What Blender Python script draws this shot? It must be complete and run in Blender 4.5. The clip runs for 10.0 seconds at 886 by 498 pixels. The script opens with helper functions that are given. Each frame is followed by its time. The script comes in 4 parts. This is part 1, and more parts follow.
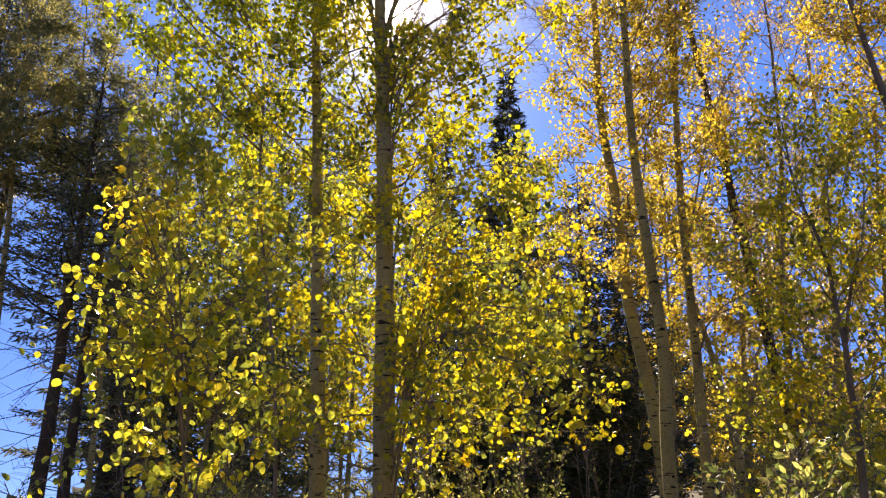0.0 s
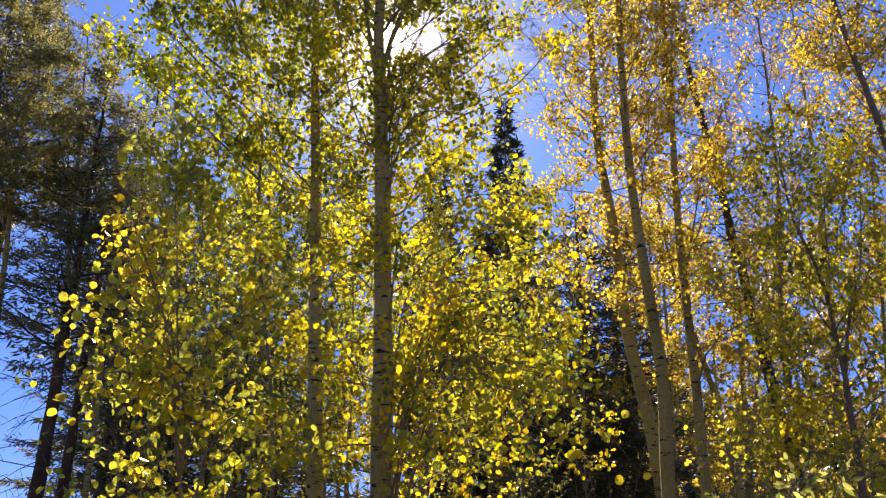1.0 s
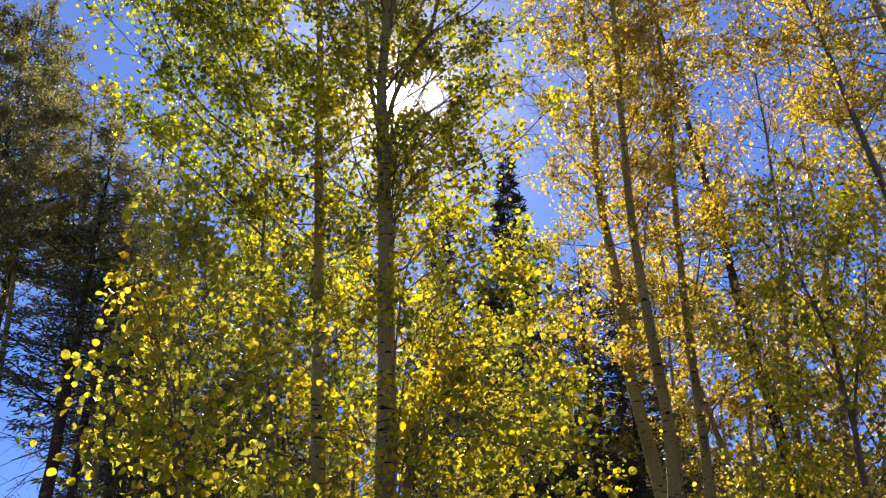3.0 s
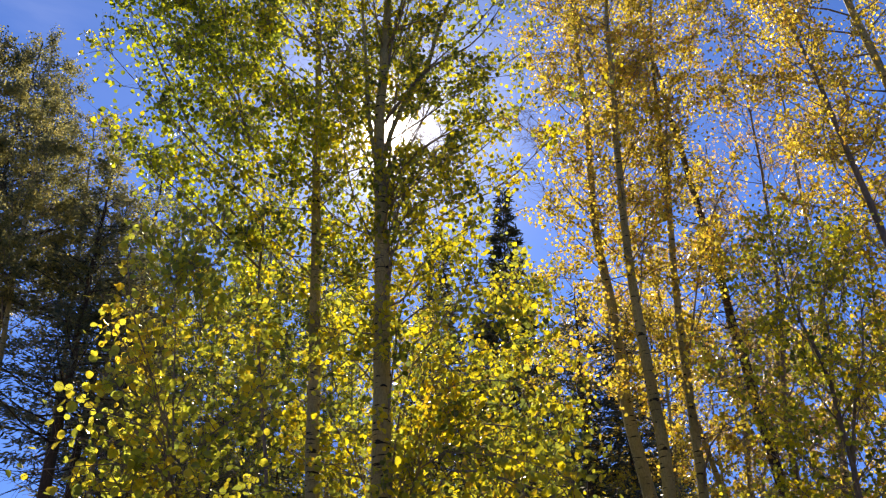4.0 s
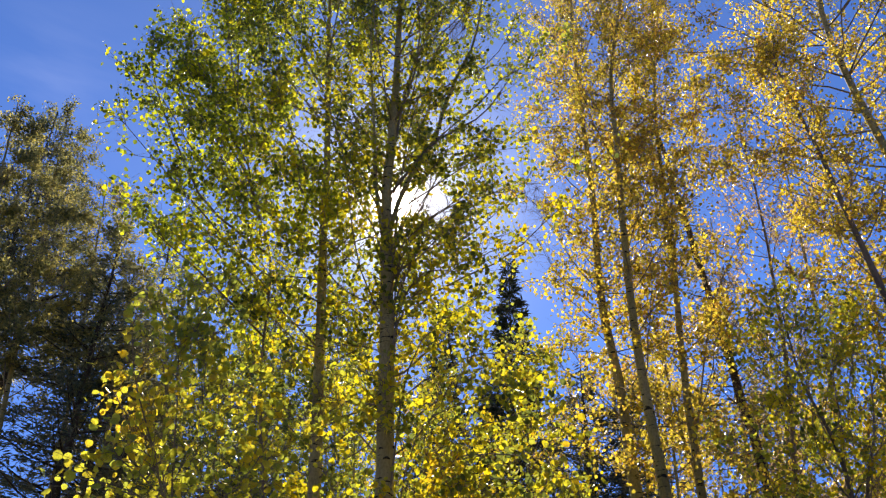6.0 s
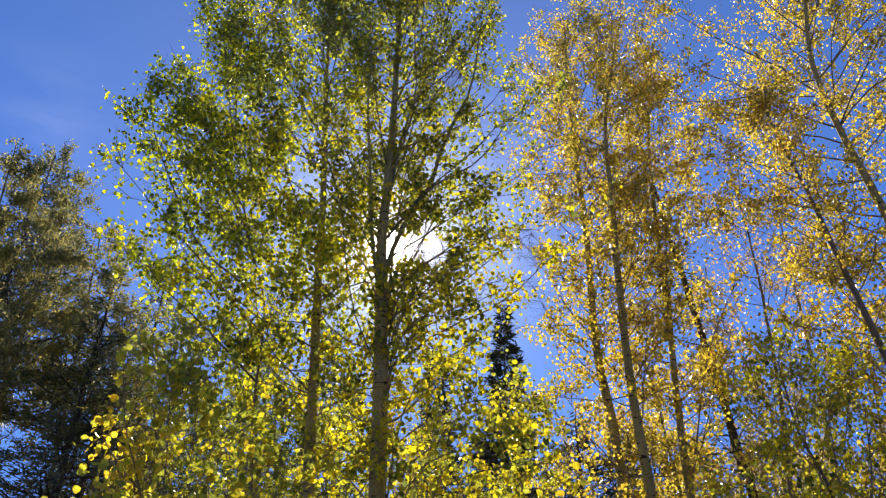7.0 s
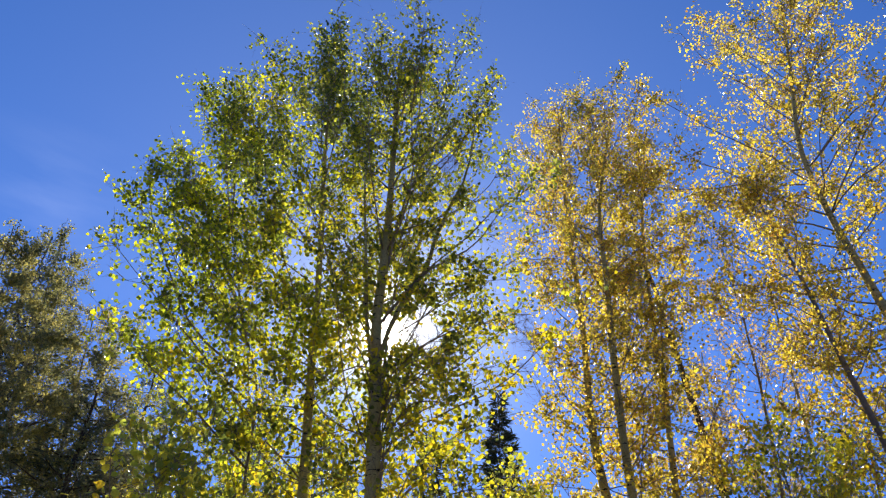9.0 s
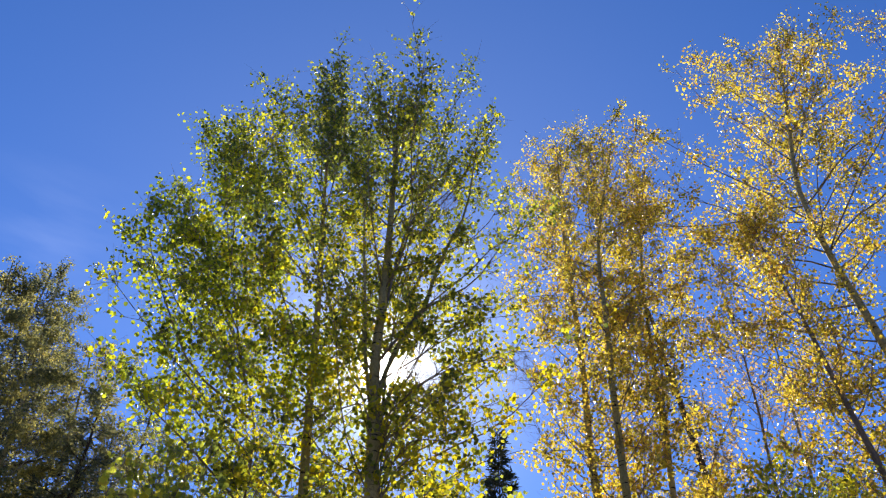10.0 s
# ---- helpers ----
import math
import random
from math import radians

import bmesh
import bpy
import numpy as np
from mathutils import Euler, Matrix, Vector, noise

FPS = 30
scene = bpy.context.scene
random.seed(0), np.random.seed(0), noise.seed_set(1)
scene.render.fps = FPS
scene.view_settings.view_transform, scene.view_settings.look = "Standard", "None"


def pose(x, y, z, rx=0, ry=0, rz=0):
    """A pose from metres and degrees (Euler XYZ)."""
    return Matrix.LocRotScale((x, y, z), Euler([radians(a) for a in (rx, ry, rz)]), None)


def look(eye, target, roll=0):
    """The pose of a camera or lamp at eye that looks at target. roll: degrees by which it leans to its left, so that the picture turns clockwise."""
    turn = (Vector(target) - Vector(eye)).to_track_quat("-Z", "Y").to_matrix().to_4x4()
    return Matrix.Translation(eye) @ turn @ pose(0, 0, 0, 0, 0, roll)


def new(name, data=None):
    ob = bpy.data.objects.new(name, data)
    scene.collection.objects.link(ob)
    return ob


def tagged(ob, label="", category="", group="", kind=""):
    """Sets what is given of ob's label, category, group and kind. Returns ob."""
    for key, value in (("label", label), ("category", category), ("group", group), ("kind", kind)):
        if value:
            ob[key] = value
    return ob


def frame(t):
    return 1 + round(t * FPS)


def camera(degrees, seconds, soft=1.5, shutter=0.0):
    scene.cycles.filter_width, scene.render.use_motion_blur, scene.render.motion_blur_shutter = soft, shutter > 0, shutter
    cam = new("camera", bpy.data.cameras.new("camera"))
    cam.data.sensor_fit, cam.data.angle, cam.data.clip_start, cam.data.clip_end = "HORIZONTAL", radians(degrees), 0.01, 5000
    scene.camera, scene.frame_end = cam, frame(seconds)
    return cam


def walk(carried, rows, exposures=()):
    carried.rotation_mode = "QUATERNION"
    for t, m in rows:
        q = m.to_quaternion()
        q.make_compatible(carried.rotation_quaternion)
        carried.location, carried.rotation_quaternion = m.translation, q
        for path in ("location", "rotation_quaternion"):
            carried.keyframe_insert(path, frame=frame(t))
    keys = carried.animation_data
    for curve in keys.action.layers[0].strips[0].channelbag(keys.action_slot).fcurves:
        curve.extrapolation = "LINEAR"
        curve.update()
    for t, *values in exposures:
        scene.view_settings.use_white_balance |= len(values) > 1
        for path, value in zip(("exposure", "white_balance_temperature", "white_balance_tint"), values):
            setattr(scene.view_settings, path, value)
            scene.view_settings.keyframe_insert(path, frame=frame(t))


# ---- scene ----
# One aspen grove seen from a fixed standing point; the camera tilts up into the sun.
EYE_Z = 1.6
TILT = 20.0
cam = camera(54.88, 10.0, 1.2)
ROWS = [
    (0.0, 0.289, 0.478, 0.000),
    (0.5, 0.236, 1.467, -0.057),
    (1.0, 0.165, 2.386, -0.025),
    (1.5, 0.130, 3.200, -0.104),
    (2.0, 0.260, 4.027, -0.305),
    (2.5, 0.405, 4.971, -0.406),
    (4.0, 0.132, 8.299, -0.114),
    (4.5, 0.113, 9.240, 0.170),
    (5.0, 0.365, 10.361, 0.287),
    (5.5, 0.601, 11.588, 0.450),
    (7.0, 0.227, 16.075, 0.940),
    (7.5, 0.089, 17.485, 0.965),
    (8.0, 0.002, 18.964, 1.079),
    (8.5, -0.023, 20.373, 1.157),
    (9.0, 0.004, 21.724, 1.270),
    (9.5, 0.137, 23.009, 1.405),
    (10.0, 0.005, 24.205, 1.343),
]
walk(cam, [(t, pose(0, 0, EYE_Z, TILT) @ pose(0, 0, 0, 90 + pitch, 0, yaw) @ pose(0, 0, 0, 0, 0, roll))
           for t, yaw, pitch, roll in ROWS],
     exposures=[(0.0, 1.16, 8050, 18), (2.5, 0.97, 7850, 15), (5.0, 0.88, 7600, 12), (7.5, 0.87, 7250, 9), (10.0, 0.92, 6950, 7)])

# ---- light ----
SUN_AZ, SUN_EL = -4.6, 36.1
sun_way = Vector((math.sin(radians(SUN_AZ)) * math.cos(radians(SUN_EL)),
                  math.cos(radians(SUN_AZ)) * math.cos(radians(SUN_EL)), math.sin(radians(SUN_EL))))
SUN_STRENGTH, SKY_STRENGTH = 5.0, 0.105

sun_data = bpy.data.lights.new("sun", "SUN")
sun_data.energy, sun_data.angle, sun_data.color = SUN_STRENGTH, radians(0.53), (1.0, 0.93, 0.80)
sun_lamp = new("sun", sun_data)
sun_lamp.matrix_world = look((0, 0, 60), (-sun_way.x, -sun_way.y, 60 - sun_way.z))

world = bpy.data.worlds.new("sky")
scene.world = world
world.use_nodes = True
wt = world.node_tree
wt.nodes.clear()

sky = wt.nodes.new("ShaderNodeTexSky")
sky.sky_type = "NISHITA"
sky.sun_disc = False
sky.sun_elevation, sky.sun_rotation = radians(SUN_EL), radians(SUN_AZ)
sky.altitude, sky.air_density, sky.dust_density, sky.ozone_density = 3000.0, 0.7, 0.0, 4.0
sky_gain = wt.nodes.new("ShaderNodeBackground")
sky_gain.inputs["Strength"].default_value = SKY_STRENGTH
sky_hue = wt.nodes.new("ShaderNodeMix")
sky_hue.data_type, sky_hue.blend_type = "RGBA", "MULTIPLY"
sky_hue.inputs["Factor"].default_value = 1.0
# deep blue overhead, softer and duller towards the horizon
sky_where = wt.nodes.new("ShaderNodeTexCoord")
sky_height = wt.nodes.new("ShaderNodeSeparateXYZ")
wt.links.new(sky_where.outputs["Generated"], sky_height.inputs[0])
sky_grade = wt.nodes.new("ShaderNodeValToRGB")
sky_grade.color_ramp.elements[0].position, sky_grade.color_ramp.elements[0].color = 0.0, (0.34, 0.38, 0.62, 1)
sky_grade.color_ramp.elements[1].position, sky_grade.color_ramp.elements[1].color = 0.45, (0.49, 0.90, 1.48, 1)
wt.links.new(sky_height.outputs["Z"], sky_grade.inputs["Fac"])
wt.links.new(sky_grade.outputs["Color"], sky_hue.inputs[7])
wt.links.new(sky.outputs[0], sky_hue.inputs[6])
wt.links.new(sky_hue.outputs[2], sky_gain.inputs["Color"])
# the bright aureole round the sun
where = wt.nodes.new("ShaderNodeTexCoord")
facing = wt.nodes.new("ShaderNodeVectorMath")
facing.operation = "DOT_PRODUCT"
facing.inputs[1].default_value = sun_way
wt.links.new(where.outputs["Generated"], facing.inputs[0])
total = None
for power, gain in ((11000.0, 50.0), (900.0, 1.2), (130.0, 0.34), (12.0, 0.06)):
    p = wt.nodes.new("ShaderNodeMath")
    p.operation = "POWER"
    p.inputs[1].default_value = power
    wt.links.new(facing.outputs["Value"], p.inputs[0])
    m = wt.nodes.new("ShaderNodeMath")
    m.operation = "MULTIPLY"
    m.inputs[1].default_value = gain
    wt.links.new(p.outputs[0], m.inputs[0])
    if total is None:
        total = m
    else:
        a = wt.nodes.new("ShaderNodeMath")
        a.operation = "ADD"
        wt.links.new(total.outputs[0], a.inputs[0])
        wt.links.new(m.outputs[0], a.inputs[1])
        total = a
aureole = wt.nodes.new("ShaderNodeBackground")
aureole.inputs["Color"].default_value = (0.97, 0.97, 0.93, 1)
# a thin wisp of cirrus
wisp_way = Vector((math.sin(radians(-32.5)) * math.cos(radians(39)), math.cos(radians(-32.5)) * math.cos(radians(39)), math.sin(radians(39))))
near_wisp = wt.nodes.new("ShaderNodeVectorMath")
near_wisp.operation = "DOT_PRODUCT"
near_wisp.inputs[1].default_value = wisp_way
wt.links.new(where.outputs["Generated"], near_wisp.inputs[0])
wisp_fade = wt.nodes.new("ShaderNodeMath")
wisp_fade.operation = "POWER"
wisp_fade.inputs[1].default_value = 420.0
wt.links.new(near_wisp.outputs["Value"], wisp_fade.inputs[0])
wisp_turn = wt.nodes.new("ShaderNodeMapping")
wisp_turn.inputs["Rotation"].default_value = (0.0, radians(38), 0.0)
wisp_turn.inputs["Scale"].default_value = (3.0, 3.0, 16.0)
wt.links.new(where.outputs["Generated"], wisp_turn.inputs["Vector"])
wisp_noise = wt.nodes.new("ShaderNodeTexNoise")
wisp_noise.inputs["Scale"].default_value, wisp_noise.inputs["Detail"].default_value = 2.2, 6.0
wt.links.new(wisp_turn.outputs["Vector"], wisp_noise.inputs["Vector"])
wisp_ramp = wt.nodes.new("ShaderNodeMapRange")
wisp_ramp.inputs["From Min"].default_value, wisp_ramp.inputs["From Max"].default_value = 0.45, 0.75
wt.links.new(wisp_noise.outputs["Fac"], wisp_ramp.inputs["Value"])
wisp_gain = wt.nodes.new("ShaderNodeMath")
wisp_gain.operation = "MULTIPLY"
wt.links.new(wisp_fade.outputs[0], wisp_gain.inputs[0])
wt.links.new(wisp_ramp.outputs[0], wisp_gain.inputs[1])
wisp_dim = wt.nodes.new("ShaderNodeMath")
wisp_dim.operation = "MULTIPLY"
wisp_dim.inputs[1].default_value = 0.045
wt.links.new(wisp_gain.outputs[0], wisp_dim.inputs[0])
wisp_add = wt.nodes.new("ShaderNodeMath")
wisp_add.operation = "ADD"
wt.links.new(total.outputs[0], wisp_add.inputs[0])
wt.links.new(wisp_dim.outputs[0], wisp_add.inputs[1])
wt.links.new(wisp_add.outputs[0], aureole.inputs["Strength"])
both = wt.nodes.new("ShaderNodeAddShader")
wt.links.new(sky_gain.outputs[0], both.inputs[0])
wt.links.new(aureole.outputs[0], both.inputs[1])
world_out = wt.nodes.new("ShaderNodeOutputWorld")
wt.links.new(both.outputs[0], world_out.inputs["Surface"])


# ---- materials ----
def material(name):
    mat = bpy.data.materials.new(name)
    mat.use_nodes = True
    nt = mat.node_tree
    nt.nodes.clear()
    return mat, nt, nt.nodes.new("ShaderNodeOutputMaterial")


def ramp(nt, source, stops):
    r = nt.nodes.new("ShaderNodeValToRGB")
    while len(r.color_ramp.elements) < len(stops):
        r.color_ramp.elements.new(0.5)
    for e, (at_, col) in zip(r.color_ramp.elements, stops):
        e.position, e.color = at_, (*col, 1)
    nt.links.new(source, r.inputs["Fac"])
    return r.outputs["Color"]


def noise_tex(nt, scale, detail=3.0, vec=None, stretch=None):
    n = nt.nodes.new("ShaderNodeTexNoise")
    n.inputs["Scale"].default_value, n.inputs["Detail"].default_value = scale, detail
    tc = nt.nodes.new("ShaderNodeTexCoord")
    src = vec or tc.outputs["Object"]
    if stretch:
        mp = nt.nodes.new("ShaderNodeMapping")
        mp.inputs["Scale"].default_value = stretch
        nt.links.new(src, mp.inputs["Vector"])
        src = mp.outputs["Vector"]
    nt.links.new(src, n.inputs["Vector"])
    return n.outputs["Fac"]


def math_node(nt, op, a, b):
    n = nt.nodes.new("ShaderNodeMath")
    n.operation = op
    for i, v in enumerate((a, b)):
        if isinstance(v, (int, float)):
            n.inputs[i].default_value = v
        else:
            nt.links.new(v, n.inputs[i])
    return n.outputs[0]


def leaf_material(name, stops, single=False, patch=0.45, through_gain=0.95, gloss=0.34, thin=0.68, patch_scale=1.1, ripen=0.0):
    """A thin leaf: part of the light comes back, part shines through. stops: colours from rare to common."""
    mat, nt, out = material(name)
    if single:
        rnd = nt.nodes.new("ShaderNodeObjectInfo").outputs["Random"]
    else:
        rnd = nt.nodes.new("ShaderNodeNewGeometry").outputs["Random Per Island"]
    tc = nt.nodes.new("ShaderNodeNewGeometry").outputs["Position"]
    blotch = noise_tex(nt, patch_scale, 2.0, tc)
    spread = math_node(nt, "MULTIPLY", math_node(nt, "SUBTRACT", blotch, 0.5), patch * 3.2)
    fac = math_node(nt, "ADD", math_node(nt, "MULTIPLY", math_node(nt, "SUBTRACT", rnd, 0.5), (1 - patch) * 1.45), math_node(nt, "ADD", spread, 0.5))
    if ripen:
        # lower leaves have turned further
        sep = nt.nodes.new("ShaderNodeSeparateXYZ")
        nt.links.new(tc, sep.inputs[0])
        fac = math_node(nt, "ADD", fac, math_node(nt, "MULTIPLY", math_node(nt, "SUBTRACT", 3.7, sep.outputs["Z"]), ripen))
    col = ramp(nt, fac, stops)
    # small spots and veins
    spots = noise_tex(nt, 130.0, 2.0, tc)
    dim = nt.nodes.new("ShaderNodeMix")
    dim.data_type, dim.blend_type = "RGBA", "MULTIPLY"
    dim.inputs["Factor"].default_value = 0.5
    nt.links.new(col, dim.inputs[6])
    nt.links.new(ramp(nt, spots, [(0.30, (0.55, 0.42, 0.25)), (0.48, (1, 1, 1))]), dim.inputs[7])
    col = dim.outputs[2]
    top = nt.nodes.new("ShaderNodeBsdfPrincipled")
    top.inputs["Roughness"].default_value = gloss
    top.inputs["Specular IOR Level"].default_value = 0.5
    hue = nt.nodes.new("ShaderNodeHueSaturation")
    hue.inputs["Saturation"].default_value, hue.inputs["Value"].default_value = 0.98, 0.88
    nt.links.new(col, hue.inputs["Color"])
    nt.links.new(hue.outputs[0], top.inputs["Base Color"])
    glow = nt.nodes.new("ShaderNodeBsdfTranslucent")
    lit = nt.nodes.new("ShaderNodeHueSaturation")
    lit.inputs["Saturation"].default_value, lit.inputs["Value"].default_value = 1.04, through_gain
    nt.links.new(col, lit.inputs["Color"])
    nt.links.new(lit.outputs[0], glow.inputs["Color"])
    mix = nt.nodes.new("ShaderNodeMixShader")
    mix.inputs[0].default_value = thin
    nt.links.new(top.outputs[0], mix.inputs[1])
    nt.links.new(glow.outputs[0], mix.inputs[2])
    nt.links.new(mix.outputs[0], out.inputs["Surface"])
    return mat


GREEN_GOLD = [(0.05, (0.15, 0.19, 0.05)), (0.32, (0.47, 0.51, 0.08)), (0.55, (0.72, 0.66, 0.06)), (0.80, (0.80, 0.66, 0.06)), (1.0, (0.78, 0.54, 0.06))]
GREENER = [(0.05, (0.16, 0.21, 0.04)), (0.37, (0.47, 0.55, 0.06)), (0.62, (0.72, 0.73, 0.06)), (0.90, (0.84, 0.73, 0.07))]
GOLD = [(0.04, (0.30, 0.25, 0.06)), (0.22, (0.58, 0.50, 0.09)), (0.45, (0.82, 0.68, 0.10)), (0.68, (0.88, 0.69, 0.10)), (0.88, (0.82, 0.55, 0.10)), (0.99, (0.50, 0.29, 0.08))]
OCHRE = [(0.05, (0.30, 0.23, 0.13)), (0.5, (0.56, 0.42, 0.22)), (0.9, (0.64, 0.44, 0.22))]
SHRUB = [(0.05, (0.15, 0.20, 0.06)), (0.40, (0.40, 0.44, 0.12)), (0.70, (0.64, 0.62, 0.18)), (0.95, (0.76, 0.68, 0.24))]

leaf_green_gold = leaf_material("leaf_green_gold", GREEN_GOLD, ripen=0.043)
leaf_greener = leaf_material("leaf_greener", GREENER, ripen=0.032)
leaf_gold = leaf_material("leaf_gold", GOLD, patch=0.30)
leaf_ochre = leaf_material("leaf_ochre", OCHRE)
leaf_olive = leaf_material("leaf_olive", [(0.1, (0.16, 0.175, 0.08)), (0.5, (0.31, 0.30, 0.12)), (0.9, (0.56, 0.49, 0.16))], gloss=0.6)
leaf_shrub = leaf_material("leaf_shrub", SHRUB, patch=0.3)
SAPLING = [(0.10, (0.26, 0.32, 0.07)), (0.45, (0.58, 0.62, 0.09)), (0.72, (0.82, 0.75, 0.09)), (1.0, (0.82, 0.62, 0.08))]
leaf_sapling = leaf_material("leaf_sapling", SAPLING)
leaf_single_sapling = leaf_material("leaf_single_sapling", SAPLING, single=True)
leaf_single = leaf_material("leaf_single", GREEN_GOLD, single=True, ripen=0.043)
leaf_single_shrub = leaf_material("leaf_single_shrub", SHRUB, single=True, patch=0.2)


def surface_material(name, colours, scale, stretch, bump=0.4, rough=0.85, marks=None, fine=60.0):
    mat, nt, out = material(name)
    b = nt.nodes.new("ShaderNodeBsdfPrincipled")
    b.inputs["Roughness"].default_value = rough
    b.inputs["Specular IOR Level"].default_value = 0.25
    broad = noise_tex(nt, scale, 4.0, None, stretch)
    col = ramp(nt, broad, colours)
    grain = noise_tex(nt, fine, 4.0, None, stretch)
    mul = nt.nodes.new("ShaderNodeMix")
    mul.data_type, mul.blend_type = "RGBA", "MULTIPLY"
    mul.inputs["Factor"].default_value = 0.7
    nt.links.new(col, mul.inputs[6])
    nt.links.new(ramp(nt, grain, [(0.3, (0.55, 0.53, 0.5)), (0.6, (1, 1, 1))]), mul.inputs[7])
    col = mul.outputs[2]
    height = math_node(nt, "ADD", broad, math_node(nt, "MULTIPLY", grain, 0.4))
    if marks:
        # dark horizontal scars
        dark = noise_tex(nt, marks[0], 3.0, None, marks[1])
        fac = ramp(nt, dark, [(marks[2], (0, 0, 0)), (marks[2] + 0.06, (1, 1, 1))])
        mm = nt.nodes.new("ShaderNodeMix")
        mm.data_type = "RGBA"
        nt.links.new(fac, mm.inputs["Factor"])
        nt.links.new(col, mm.inputs[6])
        mm.inputs[7].default_value = (0.035, 0.03, 0.022, 1)
        col = mm.outputs[2]
        height = math_node(nt, "SUBTRACT", height, math_node(nt, "MULTIPLY", dark, 0.6))
    nt.links.new(col, b.inputs["Base Color"])
    bp = nt.nodes.new("ShaderNodeBump")
    bp.inputs["Strength"].default_value, bp.inputs["Distance"].default_value = bump, 0.01
    nt.links.new(height, bp.inputs["Height"])
    nt.links.new(bp.outputs[0], b.inputs["Normal"])
    nt.links.new(b.outputs[0], out.inputs["Surface"])
    return mat


bark_aspen = surface_material("bark_aspen", [(0.28, (0.24, 0.205, 0.085)), (0.5, (0.40, 0.345, 0.155)), (0.72, (0.50, 0.43, 0.215))], 3.0, (1, 1, 0.45),
                              marks=(7.0, (1.0, 1.0, 5.0), 0.60))
bark_twig = surface_material("bark_twig", [(0.3, (0.16, 0.13, 0.105)), (0.7, (0.34, 0.28, 0.23))], 8.0, (1, 1, 0.4))
bark_brown = surface_material("bark_brown", [(0.3, (0.05, 0.036, 0.026)), (0.7, (0.13, 0.095, 0.07))], 5.0, (1, 1, 0.25), bump=0.9)
bark_grey = surface_material("bark_grey", [(0.3, (0.14, 0.11, 0.085)), (0.7, (0.30, 0.25, 0.19))], 5.0, (1, 1, 0.3), bump=0.7)
scar_dark = surface_material("scar_dark", [(0.3, (0.02, 0.017, 0.013)), (0.7, (0.06, 0.05, 0.04))], 30.0, (1, 1, 1), bump=0.8)
ground_mat = surface_material("ground", [(0.3, (0.05, 0.04, 0.025)), (0.5, (0.12, 0.10, 0.05)), (0.7, (0.20, 0.15, 0.06))], 1.6, (1, 1, 1), bump=0.8, rough=0.95, fine=14.0)
grass_mat = leaf_material("grass", [(0.1, (0.10, 0.14, 0.03)), (0.5, (0.24, 0.24, 0.07)), (0.9, (0.42, 0.34, 0.14))], patch=0.3)
litter_mat = leaf_material("litter", [(0.1, (0.20, 0.12, 0.04)), (0.5, (0.45, 0.30, 0.06)), (0.9, (0.62, 0.48, 0.08))], patch=0.2, thin=0.2)
needle_mat = leaf_material("needles", [(0.1, (0.08, 0.10, 0.06)), (0.5, (0.165, 0.18, 0.10)), (0.9, (0.27, 0.26, 0.13))], patch=0.4, thin=0.36, gloss=0.6)
needle_dark = leaf_material("needles_dark", [(0.1, (0.035, 0.045, 0.025)), (0.5, (0.07, 0.085, 0.04)), (0.9, (0.13, 0.13, 0.055))], patch=0.4, thin=0.2, gloss=0.7)
needle_blue = leaf_material("needles_blue", [(0.1, (0.05, 0.06, 0.04)), (0.5, (0.10, 0.115, 0.075)), (0.9, (0.16, 0.17, 0.11))], patch=0.4, thin=0.2, gloss=0.5)
woods_mat = leaf_material("far_woods", [(0.1, (0.03, 0.045, 0.02)), (0.6, (0.08, 0.10, 0.035)), (0.95, (0.40, 0.32, 0.05))], patch=0.5, thin=0.3, patch_scale=0.12)


# ---- geometry helpers ----
RISE = 8.0


def at(az, el, d):
    """The place d metres off over the ground, on a sight line from the camera. Bearing and height angle are read off
    the camera's view, then turned up by RISE degrees to suit its steeper tilt."""
    a, e, r = radians(az), radians(el), radians(RISE)
    x, y, z = math.sin(a) * math.cos(e), math.cos(a) * math.cos(e), math.sin(e)
    y, z = y * math.cos(r) - z * math.sin(r), y * math.sin(r) + z * math.cos(r)
    return np.array((x, y, z)) * d / math.hypot(x, y) + (0, 0, EYE_Z)


def raw_mesh(name, verts, faces):
    """verts: n x 3; faces: a list of index arrays, each m x k."""
    me = bpy.data.meshes.new(name)
    me.vertices.add(len(verts))
    me.vertices.foreach_set("co", np.asarray(verts, np.float32).ravel())
    loops = np.concatenate([f.ravel() for f in faces]).astype(np.int32)
    sizes = np.concatenate([np.full(len(f), f.shape[1], np.int32) for f in faces])
    me.loops.add(len(loops))
    me.loops.foreach_set("vertex_index", loops)
    me.polygons.add(len(sizes))
    me.polygons.foreach_set("loop_start", np.concatenate(([0], np.cumsum(sizes)[:-1])).astype(np.int32))
    me.update(calc_edges=True)
    return me


def part(name, me, mat, parent, label=""):
    me.materials.append(mat)
    ob = new(name, me)
    ob.parent = parent
    if label:
        tagged(ob, label)
    return ob


def smooth(me):
    me.polygons.foreach_set("use_smooth", np.ones(len(me.polygons), bool))
    return me


